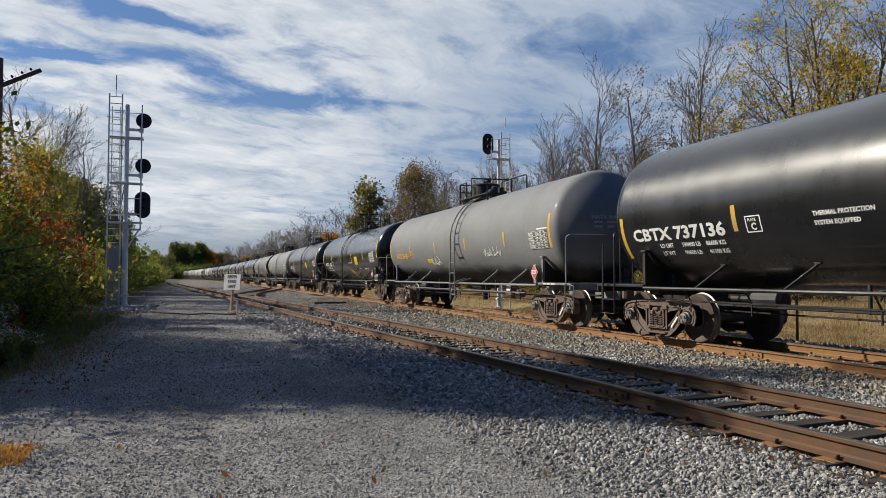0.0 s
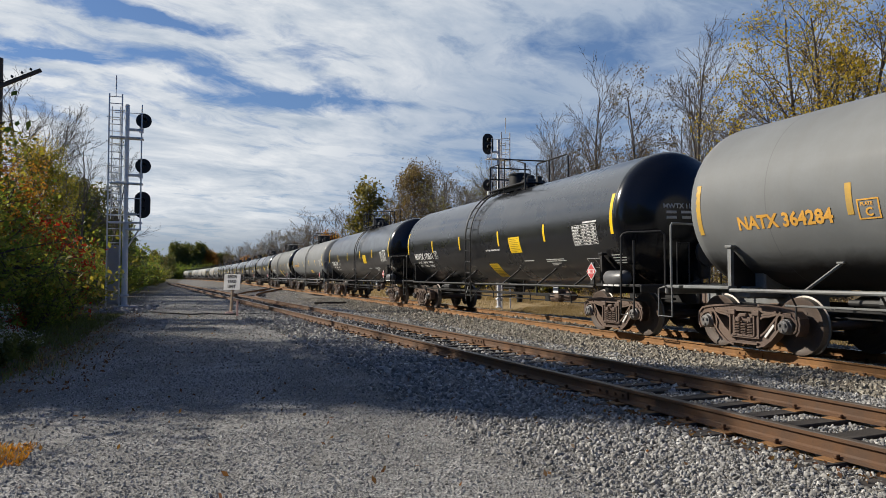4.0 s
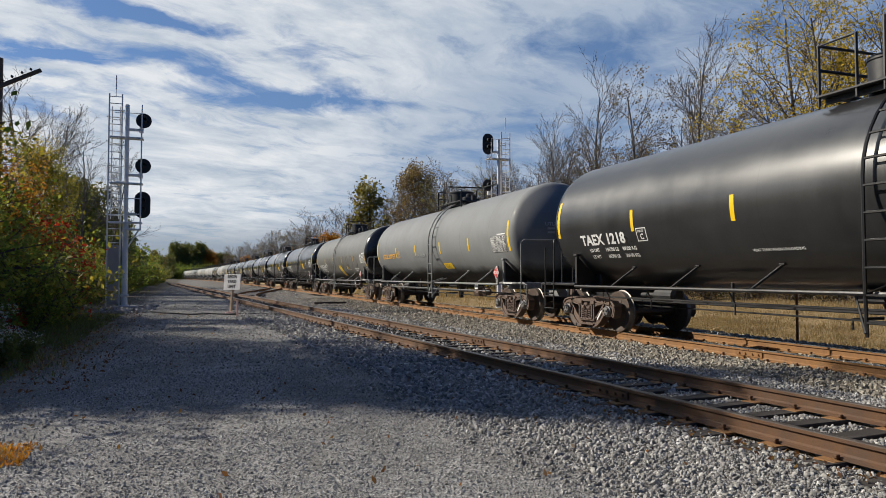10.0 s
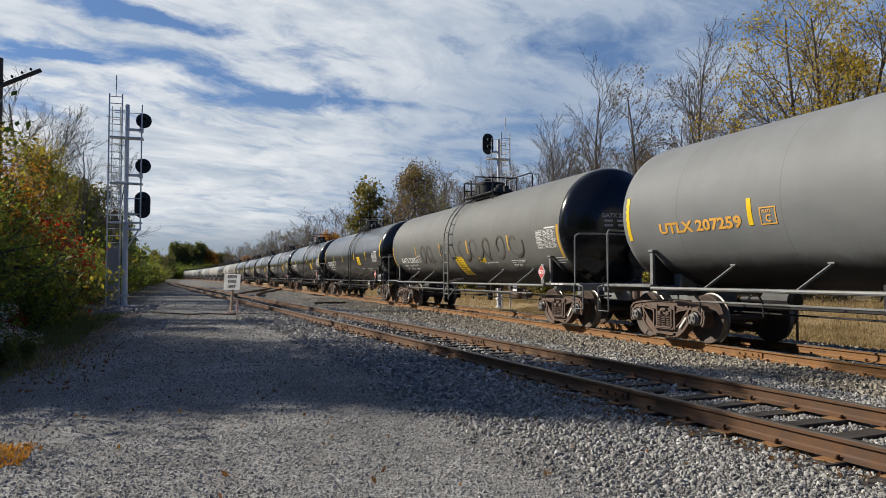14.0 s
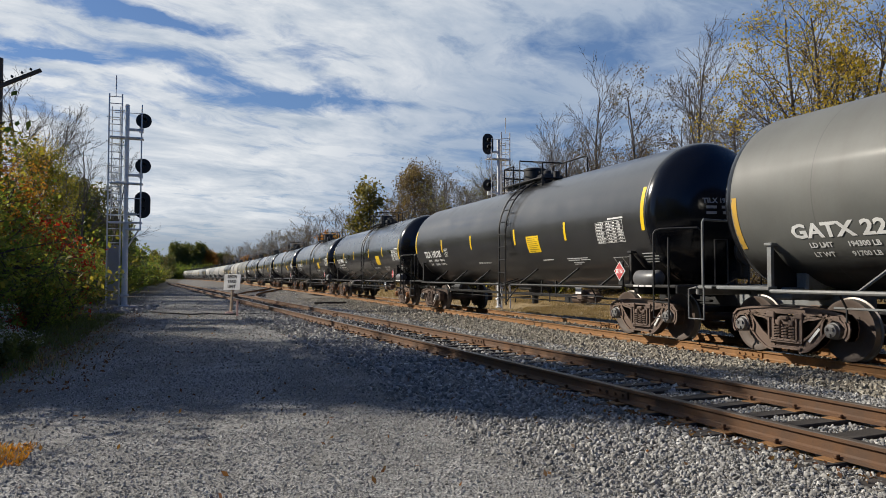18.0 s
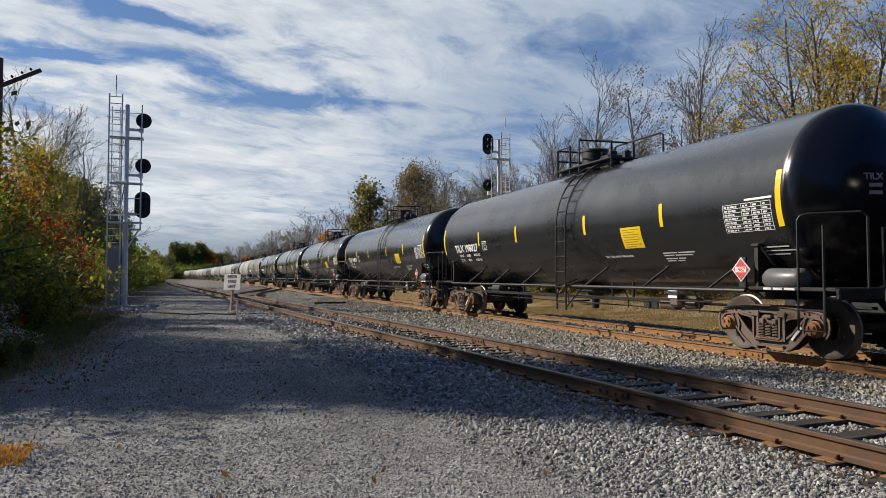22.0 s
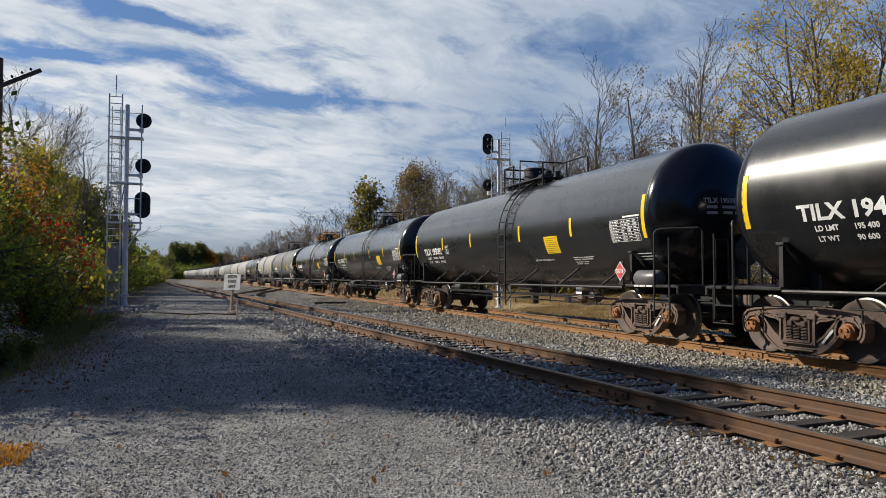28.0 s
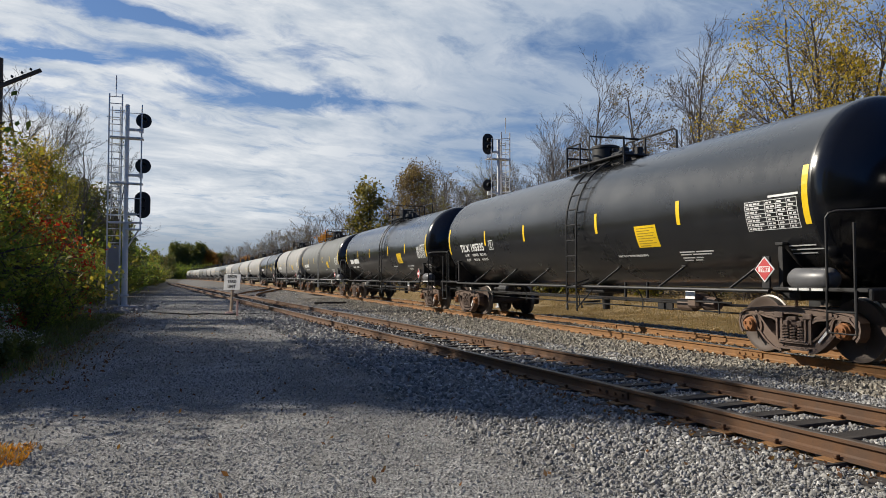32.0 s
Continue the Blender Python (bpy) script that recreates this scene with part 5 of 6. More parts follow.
BLACK_L = "glossy black railway tank car with yellow stripes, rolling"
CARS = [
    (-1, M_BLACK, M_FRAME_BLACK, -13.28, "", None, M_YELLOW, True, False, 1, BLACK_L, ()),
    (0, M_BLACK, M_FRAME_BLACK, 4.95, "CBTX 737136", None, M_AMBER, False, False, 2, "black tank car with faded amber stripes and thermal protection notice, rolling", ("LD LMT  190400 LB  86600 KG", "LT WT   90600 LB  41100 KG")),
    (1, M_GREY, M_FRAME_GREY, 23.42, "NATX 364284", M_ORANGE_STENCIL, M_AMBER, True, False, 2, "grey tank car with faded amber stripes and belly dark with grime and shade, rolling", ()),
    (2, M_BLACK, M_FRAME_BLACK, 41.46, "MWTX 112611", None, M_YELLOW, True, False, 2, "black tank car with yellow sheets and tall top railing, rolling", ("LD LMT  206500 LB  93600 KG", "LT WT   79400 LB  35900 KG")),
    (3, M_DULL, M_FRAME_BLACK, 60.03, "TAEX 1218", None, M_YELLOW, True, False, 2, "dusty black tank car with yellow stripes, rolling", ("LD LMT  196700 LB  89200 KG", "LT WT   66300 LB  30100 KG")),
    (4, M_GREY, M_FRAME_GREY, 78.29, "UTLX 207259", M_ORANGE_STENCIL, M_YELLOW, True, False, 2, "grey tank car with orange lettering and belly dark with grime and shade, rolling", ()),
    (5, M_DRAB, M_FRAME_GREY, 96.58, "GATX 226921", None, M_AMBER, True, True, 2, "drab grey tank car with dark spray-painted loops, rolling", ("LD LMT  194300 LB  88100 KG", "LT WT   91700 LB  41600 KG")),
    (6, M_DULL, M_FRAME_BLACK, 114.38, "TILX 192135", None, M_YELLOW, True, False, 2, "dusty black tank car with yellow stripes, rolling", ("LD LMT  206000 LB  93400 KG", "LT WT   80000 LB  36300 KG")),
    (7, M_BLACK, M_FRAME_BLACK, 132.35, "TILX 198027", None, M_YELLOW, True, False, 2, BLACK_L, ("LD LMT  195200  88500 KG", "LT WT   90800  41200 KG")),
    (8, M_BLACK, M_FRAME_BLACK, 150.18, "TILX 194934", None, M_YELLOW, True, False, 2, BLACK_L, ("LD LMT  195 400", "LT WT   90 600")),
    (9, M_BLACK, M_FRAME_BLACK, 168.20, "TILX 195082", None, M_YELLOW, True, False, 2, BLACK_L, ("LD LMT  195400 LB  88600 KG", "LT WT   90600 LB  41100 KG")),
    (10, M_BLACK, M_FRAME_BLACK, 186.01, "TILX 195335", None, M_YELLOW, True, False, 2, BLACK_L, ("LD LMT  195400 LB  88600 KG", "LT WT   90600 LB  41100 KG")),
    (11, M_BLACK, M_FRAME_BLACK, 204.05, "", None, M_YELLOW, True, False, 1, BLACK_L, ()),
]
EXTRA = {
    0: {"mark": (7.30, -0.56, 2.63, 0.245), "plate_gap": 0.49, "stripes": (4.42, 1.60, -1.70, -4.50), "side_w": -0.52, "end_w": -0.94, "notices": (("THERMAL PROTECTION", -0.38), ("SYSTEM EQUIPPED", -0.52))},
    1: {"mark": (6.75, -0.50, 1.84, 0.22), "stripes": (4.62, 1.44, -1.69, -4.84), "side_w": -0.42, "end_w": -0.54, "table_y": -6.45, "ladder_y": -0.88, "sheets": ((2.58, -0.77, 0.50, 0.17),), "tags": ((2.15, -0.90, 1.0, 0.44, 3), (-3.15, -0.66, 1.3, 0.34, 8))},
    2: {"mark": (6.92, -0.60, 2.25, 0.25), "plate_gap": 0.24, "stripes": (4.50, 1.62, -1.61, -4.50), "side_w": -0.37, "end_w": -0.35, "table_y": -5.95, "ladder_y": 0.48, "sheets": ((-2.32, -0.61, 0.72, 0.45), (-0.35, -1.54, 0.68, 0.62)), "older": True, "vent": (-0.55, -0.50)},
    3: {"mark": (6.68, -0.56, 1.75, 0.24), "plate_gap": 0.43, "stripes": (4.60, 1.75, -1.62, -4.35), "side_w": -0.34, "end_w": -0.34, "table_y": -6.0, "ladder_y": -1.0, "sheets": ((-2.22, -0.58, 0.71, 0.44),), "older": True},
    4: {"mark": (6.66, -0.45, 2.16, 0.20), "plate_gap": 0.41, "stripes": (4.30, 1.46, -1.62, -4.48), "side_w": -0.44, "end_w": -0.54, "table_y": -6.36, "ladder_y": -0.92, "sheets": ((-1.49, -1.06, 0.84, 0.25),), "tags": ((1.30, -0.50, 1.1, 0.20, 5, M_FADED),)},
    5: {"mark": (6.59, -0.71, 2.30, 0.23), "plate_gap": 0.12, "stripes": (4.30, 1.30, -1.42, -4.65), "side_w": -0.52, "end_w": -0.85, "table_y": -6.45, "ladder_y": 0.20, "sheets": ((-0.05, -1.40, 0.76, 0.80), (-2.14, -0.84, 0.53, 0.15))},
    6: {"mark": (6.64, -0.55, 1.87, 0.24), "stripes": (4.55, 1.70, -1.62, -4.47), "side_w": -0.39, "end_w": -0.34, "table_y": -5.87, "ladder_y": -1.10, "sheets": ((-2.35, -0.64, 0.71, 0.45),), "older": True},
}
far_paints = [M_DRAB, M_PALE, M_DULL, M_PALE, M_PALE, M_GREY, M_PALE, M_DULL, M_GREY, M_PALE, M_PALE, M_GREY, M_DRAB, M_PALE, M_PALE, M_GREY, M_PALE]
far_words = {M_DRAB.name: "drab grey tank car far down the train, rolling", M_PALE.name: "pale grey tank car far down the train, rolling", M_DULL.name: "dusty black tank car far down the train, rolling", M_GREY.name: "grey tank car far down the train, rolling"}
TRAIN = []
for row in CARS:
    i, paint, fm, y, marks, mm, st, plates, graf, lev, lab, lines = row
    TRAIN.append((tank_car(i, paint, fm, y, marks, mm, st, plates, graf, lev, lab, lines=lines, **EXTRA.get(i, {})), y))
for k, paint in enumerate(far_paints):
    y = 204.05 + 18.0 * (k + 1)
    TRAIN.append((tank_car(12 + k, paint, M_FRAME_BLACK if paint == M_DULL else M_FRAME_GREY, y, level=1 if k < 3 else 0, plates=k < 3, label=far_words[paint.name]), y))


def motions():
    for car, y in TRAIN:
        walk(car, [(t, line_pose(y - travelled(t), RAIL_Z)) for t in range(0, 33)])
    for w, d in SPIN:
        walk(w, [(k * 0.1, pose(0, d, 0.457, math.degrees(travelled(k * 0.1) / 0.457))) for k in range(321)])

# ---- trees and brush ----


def grow(mb, tips, rnd, p, d, r, length, level, top, spread, droop, low=0.28, thin=0.006, lean_by=1.0):
    """One branch as a tapering tube, then its children."""
    segs = (9, 5, 3, 2, 2)[level]
    pts, dirs = [p.copy()], []
    for k in range(segs):
        bend = Vector((rnd.gauss(0, 1), rnd.gauss(0, 1), rnd.gauss(0, 1))) * (0.05, 0.14, 0.18, 0.22, 0.25)[level]
        d = (d + bend + Vector((0, 0, droop * level))).normalized()
        dirs.append(d.copy())
        pts.append(pts[-1] + d * length / segs)
    mb.tube(pts, r, (7, 5, 4, 3, 3)[level], False, r * (0.25 if level == 0 else 0.3))
    if level >= top:
        tips.extend(pts[1:])
        return
    if level >= 1:
        tips.append(pts[-1])
    kids = (spread[level])
    for k in range(kids):
        f = (low + (1 - low) * (k + rnd.random()) / kids) if level == 0 else (0.2 + 0.8 * (k + rnd.random()) / kids)
        i = min(segs - 1, int(f * segs))
        q = pts[i].lerp(pts[i + 1], f * segs - i)
        side = dirs[i].orthogonal().normalized()
        side.rotate(Matrix.Rotation(rnd.uniform(0, 2 * math.pi), 3, dirs[i]))
        lean = (rnd.uniform(0.38, 0.75) if level == 0 else rnd.uniform(0.4, 0.85)) * lean_by
        nd = (dirs[i] * (1 - lean * 0.55) + side * lean).normalized()
        nl = length * (rnd.uniform(0.26, 0.42) * (1.3 - 0.8 * f) if level == 0 else rnd.uniform(0.35, 0.6) * (1.15 - 0.4 * f))
        grow(mb, tips, rnd, q, nd, max(thin, r * (1 - 0.75 * f) * (0.5 if level == 0 else 0.6)), nl, level + 1, top, spread, droop, low, thin, lean_by)


def leaf_mesh(name, points, mat, rnd, per, size, jitter):
    rng = np.random.default_rng(rnd.randrange(10 ** 6))
    base = np.repeat(np.array([tuple(p) for p in points]), per, axis=0)
    k = len(base)
    c = base + rng.normal(0, jitter, (k, 3))
    u = rng.normal(size=(k, 3))
    u /= np.linalg.norm(u, axis=1, keepdims=True)
    w = np.cross(u, rng.normal(size=(k, 3)))
    w /= np.linalg.norm(w, axis=1, keepdims=True)
    s = size * rng.uniform(0.6, 1.3, (k, 1))
    v = np.stack([c - u * s, c - w * s * 0.55 , c + u * s, c + w * s * 0.55], 1)
    me = bpy.data.meshes.new(name)
    me.vertices.add(k * 4)
    me.vertices.foreach_set("co", v.reshape(-1))
    me.loops.add(k * 4)
    me.loops.foreach_set("vertex_index", np.arange(k * 4))
    me.polygons.add(k)
    me.polygons.foreach_set("loop_start", np.arange(k) * 4)
    me.materials.append(mat)
    me.update(calc_edges=True)
    return me


def tree(label, seed, height, radius, bark, leaves, per, leaf_size, spread=(13, 6, 5), top=3, jitter=0.12, keep=1.0, category="tree", name="tree", droop=0.045, group="trackside trees", low=0.28, thin=0.008, lean_by=1.0, stems=1, bare_top=0.0):
    """bare_top: how far the leaves thin out from the foot of the crown to its top."""
    rnd = random.Random(seed)
    mb, tips = MB(), []
    for k in range(stems):
        out, turn = (rnd.uniform(0.10, 0.30), 2 * math.pi * (k + rnd.random() * 0.5) / stems) if stems > 1 else (0.06, rnd.uniform(0, 6.28))
        foot = Vector((math.cos(turn), math.sin(turn), 0)) * (0.25 if stems > 1 else 0.0) + Vector((0, 0, -0.2))
        grow(mb, tips, rnd, foot, Vector((out * math.cos(turn), out * math.sin(turn), 1)).normalized(), radius, height * (rnd.uniform(0.75, 1.0) if stems > 1 else 1.0), 0, top, spread, droop, low, thin, lean_by)
    root = thing(name, pose(0, -200, -50), label, category, group)
    part("trunk", mb.mesh("trunk", bark, True), root)
    if leaves and per:
        tips = [p for p in tips if rnd.random() < keep * (1.0 - bare_top * min(1.0, p.z / height))]
        part("crown", leaf_mesh("crown", tips, leaves, rnd, per, leaf_size, jitter), root)
    return root


def shrub(label, seed, height, width, leaves, count, leaf_size, bark=None, group="trackside brush"):
    """Several stems with leafy sprays: leaves gather along arching shoots."""
    rnd = random.Random(seed)
    mb, pts = MB(), []
    for k in range(rnd.randint(10, 14)):
        a, lean = rnd.uniform(0, 2 * math.pi), rnd.uniform(0.1, 0.75)
        p, d = Vector((rnd.uniform(-.3, .3) * width, rnd.uniform(-.3, .3) * width, -0.1)), Vector((math.cos(a) * lean, math.sin(a) * lean, 1)).normalized()
        h = height * rnd.uniform(0.55, 1.1)
        line = [p.copy()]
        for j in range(7):
            d = (d + Vector((rnd.gauss(0, .12), rnd.gauss(0, .12), -0.06 * j * lean))).normalized()
            line.append(line[-1] + d * h / 7)
        mb.tube(line, 0.035, 4, False, 0.008)
        for j in range(1, 8):
            for q in range(5):
                b = line[j] + Vector((rnd.gauss(0, 1), rnd.gauss(0, 1), rnd.gauss(0, 0.7))) * width * 0.17
                mb.tube([line[j - 1 if j > 1 else j], b], 0.010, 3, False, 0.004)
                pts.extend(line[j].lerp(b, f) for f in (0.45, 0.75, 1.0, 1.15))
    root = thing("shrub", pose(0, -200, -50), label, "shrub", group)
    part("trunk", mb.mesh("trunk", bark or M_BARK_DARK, True), root)
    part("crown", leaf_mesh("crown", pts, leaves, rnd, max(1, count // len(pts)), leaf_size, 0.13), root)
    return root


def place(proto, x, y, turn, size):
    ob = copy_thing(proto, pose(x, y, ground_z(x, y) - 0.05, 0, 0, turn) @ Matrix.Scale(size, 4))
    ob.scale = (size, size, size)
    return ob


def drop_proto(ob):
    for o in (*ob.children_recursive, ob):
        bpy.data.objects.remove(o)


BARE = [tree("tall bare grey tree with fine twigs", 11 + k, 14.5, 0.15, M_BARK, M_LEAF_BROWN, 1, 0.05, (20, 7, 5), keep=0.10, thin=0.013, lean_by=0.72) for k in range(3)]
BARE_FAR = [tree("bare grey tree in the woods behind the line", 21 + k, 15.0, 0.17, M_BARK, M_LEAF_BROWN, 2, 0.10, (15, 5, 4), keep=0.40, thin=0.022) for k in range(3)]
HALF = [tree("thinly leaved autumn tree, brown and yellow", 31 + k, 13.5, 0.17, M_BARK, (M_LEAF_OLIVE, M_LEAF_BROWN)[k % 2], 2, 0.075, (16, 7, 5), keep=0.5) for k in range(2)]
GOLD = [tree("broad many-stemmed autumn tree with yellow leaves", 51, 12.6, 0.13, M_BARK_DARK, M_LEAF_YELLOW, 10, 0.066, (17, 7, 5), keep=0.62, jitter=0.22, stems=4, lean_by=0.9, bare_top=0.75, low=0.2),
        tree("autumn tree with yellow leaves", 52, 14.5, 0.20, M_BARK_DARK, M_LEAF_YELLOW, 9, 0.066, (20, 8, 6), keep=0.46, jitter=0.2)]
ROUND = [tree("tall tree with a round grey-brown crown", 58, 13.0, 0.24, M_BARK, M_LEAF_BROWN, 7, 0.13, (18, 7, 4), keep=0.9, jitter=0.35, low=0.55, lean_by=1.15)]
THIN = [tree("thinly leaved green tree beside the lot", 59, 8.5, 0.16, M_BARK_DARK, M_LEAF_OLIVE, 9, 0.08, (11, 5, 4), keep=0.40, jitter=0.16)]
FULL = [tree("leafy green tree turning yellow", 61 + k, 8.5, 0.16, M_BARK_DARK, (M_LEAF_GREEN, M_LEAF_OLIVE)[k], 8, 0.07, (14, 7, 5), jitter=0.22) for k in range(2)]
FAR_FULL = [tree(("rounded green tree at the end of the line", "olive tree at the end of the line", "orange tree at the end of the line")[k], 65 + k, 9.0, 0.2, M_BARK_DARK, (M_LEAF_DEEP, M_LEAF_DULL, M_LEAF_ORANGE)[k], 5, 0.2, (14, 5, 3), jitter=0.4, low=0.05) for k in range(3)]
FAR_RUSSET = [tree("russet brown tree in the woods behind the line", 77, 9.0, 0.18, M_BARK, M_LEAF_RUSSET, 4, 0.16, (14, 5, 3), jitter=0.4, low=0.05, keep=0.7)]
RUSSET = [tree("tree with orange autumn leaves", 71, 8.0, 0.15, M_BARK_DARK, M_LEAF_ORANGE, 4, 0.08, (13, 6, 5), jitter=0.18, keep=0.8)]
BRUSH = {"green": shrub("dense green bush beside the lot", 81, 3.0, 2.0, M_LEAF_GREEN, 8500, 0.050), "olive": shrub("olive bush turning yellow beside the lot", 82, 3.4, 2.0, M_LEAF_OLIVE, 8500, 0.048),
         "far": shrub("green and olive bush far along the lot", 86, 3.2, 2.0, M_LEAF_OLIVE, 2000, 0.11), "distant": shrub("dense green bush far along the lot", 87, 3.2, 2.0, M_LEAF_GREEN, 2000, 0.11), "red": shrub("bush with bright red leaves", 83, 2.0, 1.6, M_LEAF_RED, 6500, 0.055), "orange": shrub("bush with orange leaves", 84, 2.8, 1.8, M_LEAF_ORANGE, 4500, 0.055), "brown": shrub("brown leafless thicket at the edge of the woods", 85, 3.0, 2.2, M_LEAF_BROWN, 1500, 0.06)}

rnd = random.Random(5)
# behind the main line
for kind, x, yy, turn, size in ((GOLD[0], 26.8, 23.6, 40, 1.10), (HALF[1], 31.5, 28.0, 200, 0.95), (BARE[0], 28.5, 21.3, 70, 0.95), (BARE[1], 27.0, 32.6, 10, 0.90), (HALF[1], 26.0, 35.9, 80, 0.92), (BARE[2], 26.0, 41.5, 120, 0.92), (BARE[0], 27.0, 47.2, 15, 0.80), (BARE[2], 27.2, 51.0, 210, 0.78), (BARE[1], 28.0, 54.8, 95, 0.86), (HALF[1], 27.5, 60.0, 300, 0.80), (BARE[0], 27.0, 66.0, 160, 0.84)):
    place(kind, x, yy, turn, size)
y = 40.0
while y < 330:
    for row in range(4 if y < 110 else 2):
        x = 25.0 + 4.5 * row + rnd.uniform(-2, 2) - max(0.0, y - 85.0) ** 2 / 7000.0
        kind = rnd.choice([BARE[0], BARE[1], BARE[2], BARE[0], HALF[0], HALF[1]] if y < 70 and row < 2 else BARE_FAR)
        if rnd.random() < 0.10:
            kind = rnd.choice([FULL[0], GOLD[0], RUSSET[0]] if y < 75 else FAR_FULL)
        place(kind, x, y + rnd.uniform(-2, 2), rnd.uniform(0, 360), rnd.uniform(0.68, 0.92) * (0.8 if 43 < y < 58 else 0.9 if y < 84 else 1.0))
    for _ in range(2 if y < 120 else 1):
        place(BRUSH[rnd.choice(["brown", "brown", "brown", "far"])], 25.5 + rnd.uniform(-1.5, 1.5) - max(0.0, y - 85.0) ** 2 / 7000.0, y + rnd.uniform(-2, 2), rnd.uniform(0, 360), rnd.uniform(0.9, 1.5))
    y += 4.0 if y < 110 else 7.0
y = 62.0
while y < 340:
    place(FAR_RUSSET[0], 25.5 + rnd.uniform(-2, 3) - max(0.0, y - 85.0) ** 2 / 7000.0, y, rnd.uniform(0, 360), rnd.uniform(0.55, 0.85))
    y += 7.5
y = 44.0
while y < 130:
    place(FAR_RUSSET[0], 27.5 + rnd.uniform(-1.5, 2.5) - max(0.0, y - 85.0) ** 2 / 7000.0, y, rnd.uniform(0, 360), rnd.uniform(0.5, 0.75))
    y += 4.2
place(ROUND[0], 26.0, 80.6, 20, 0.98)
place(FAR_FULL[1], 25.0, 100.4, 60, 1.50)
y = 6.0
while y < 44:
    for x in (23.0, 25.5):
        place(BRUSH[rnd.choice(["brown", "brown", "brown", "brown", "far"])], x + 3.0 + rnd.uniform(-1, 1), y + rnd.uniform(-1, 1), rnd.uniform(0, 360), rnd.uniform(0.75, 1.25))
    place(rnd.choice(BARE_FAR), 30.0 + rnd.uniform(-1.5, 3.0), y, rnd.uniform(0, 360), rnd.uniform(0.6, 0.85))
    y += 2.3
# left of the lot: brush along the edge, trees behind it
y = 12.6
while y < 190:
    edge = -4.5 - 0.006 * y - (0.7 if 25 < y < 38 else 0.0)
    kind = rnd.choice(["green", "green", "olive", "green", "olive"] if y < 45 else ["far", "distant"])
    place(BRUSH[kind], edge - 0.5 + rnd.uniform(-0.5, 0.4), y + rnd.uniform(-0.8, 0.8), rnd.uniform(0, 360), rnd.uniform(0.75, 1.05))
    place(BRUSH[rnd.choice(["green", "olive", "green", "olive"] if y < 45 else ["far", "distant"])], edge - 2.4 + rnd.uniform(-0.7, 0.7), y + rnd.uniform(-1, 1), rnd.uniform(0, 360), rnd.uniform(1.35, 1.75) * (0.48 if 34.0 < y < 47 else 1.0))
    y += 2.0 if y < 50 else 4.5
for x, yy, size in ((-5.2, 27.0, 1.60), (-5.6, 27.8, 1.6), (-4.3, 20.0, 0.45)):
    place(BRUSH["red"], x, yy, 30 * yy, size)
for x, yy, size in ((-4.1, 20.6, 0.72), (-4.3, 23.2, 0.76), (-3.9, 24.0, 0.66)):
    place(BRUSH["green"], x, yy, 50 * yy, size)
for kind, x, yy, size in ((BARE[0], -6.8, 39.0, 0.66), (BARE[1], -7.6, 42.0, 0.68), (BARE[2], -5.8, 45.0, 0.60), (BARE[0], -5.2, 49.0, 0.58), (FULL[1], -5.6, 28.6, 0.60), (BARE[2], -6.9, 41.0, 0.58), (RUSSET[0], -5.0, 24.5, 0.56), (GOLD[1], -6.4, 29.0, 0.40), (FULL[0], -9.0, 30.0, 0.7), (BARE[1], -9.4, 38.0, 0.56), (FULL[1], -7.5, 45.0, 0.72), (FULL[0], -7.2, 56.0, 0.66), (FAR_FULL[1], -6.8, 64.0, 0.50), (FAR_FULL[0], -6.6, 72.0, 0.46), (FAR_FULL[1], -6.6, 81.0, 0.45), (FAR_FULL[0], -6.6, 90.0, 0.44), (FAR_FULL[1], -6.8, 100.0, 0.45), (FAR_FULL[0], -7.0, 112.0, 0.46), (FAR_FULL[1], -7.5, 126.0, 0.48), (FAR_FULL[0], -8.5, 142.0, 0.5), (FAR_FULL[1], -10, 160.0, 0.55), (FAR_FULL[0], -12, 180.0, 0.6)):
    place(kind, x, yy, yy * 47 % 360, size)
for k in range(9):
    yy = 48.0 + 7.5 * k
    place(FAR_FULL[k % 2], min(-6.8, -0.085 * yy), yy, 53 * k, rnd.uniform(0.66, 0.82))
# trees beyond the edge of the view, whose shade lies on the lot
for kind, x, yy, size in ((FULL[0], -8.9, 17.2, 1.20), (THIN[0], -11.1, 23.8, 1.15), (THIN[0], -10.7, 18.8, 1.20), (FULL[0], -9.2, 18.4, 1.15), (THIN[0], -9.5, 21.4, 1.15), (FULL[0], -9.8, 17.8, 1.11),
                          (FULL[1], -8.5, 20.8, 1.16), (FULL[0], -9.4, 19.8, 1.36), (THIN[0], -10.5, 18.4, 1.16), (THIN[0], -12.3, 19.0, 1.11), (THIN[0], -9.2, 17.4, 1.15)):
    place(kind, x, yy, yy * 61 % 360, size)
for k in range(0, 9, 2):
    place(BRUSH[("green", "olive")[k % 4 // 2]], -7.4 - 1.6 * (k % 3), 15.4 + 1.0 * k, 77 * k, 1.8)
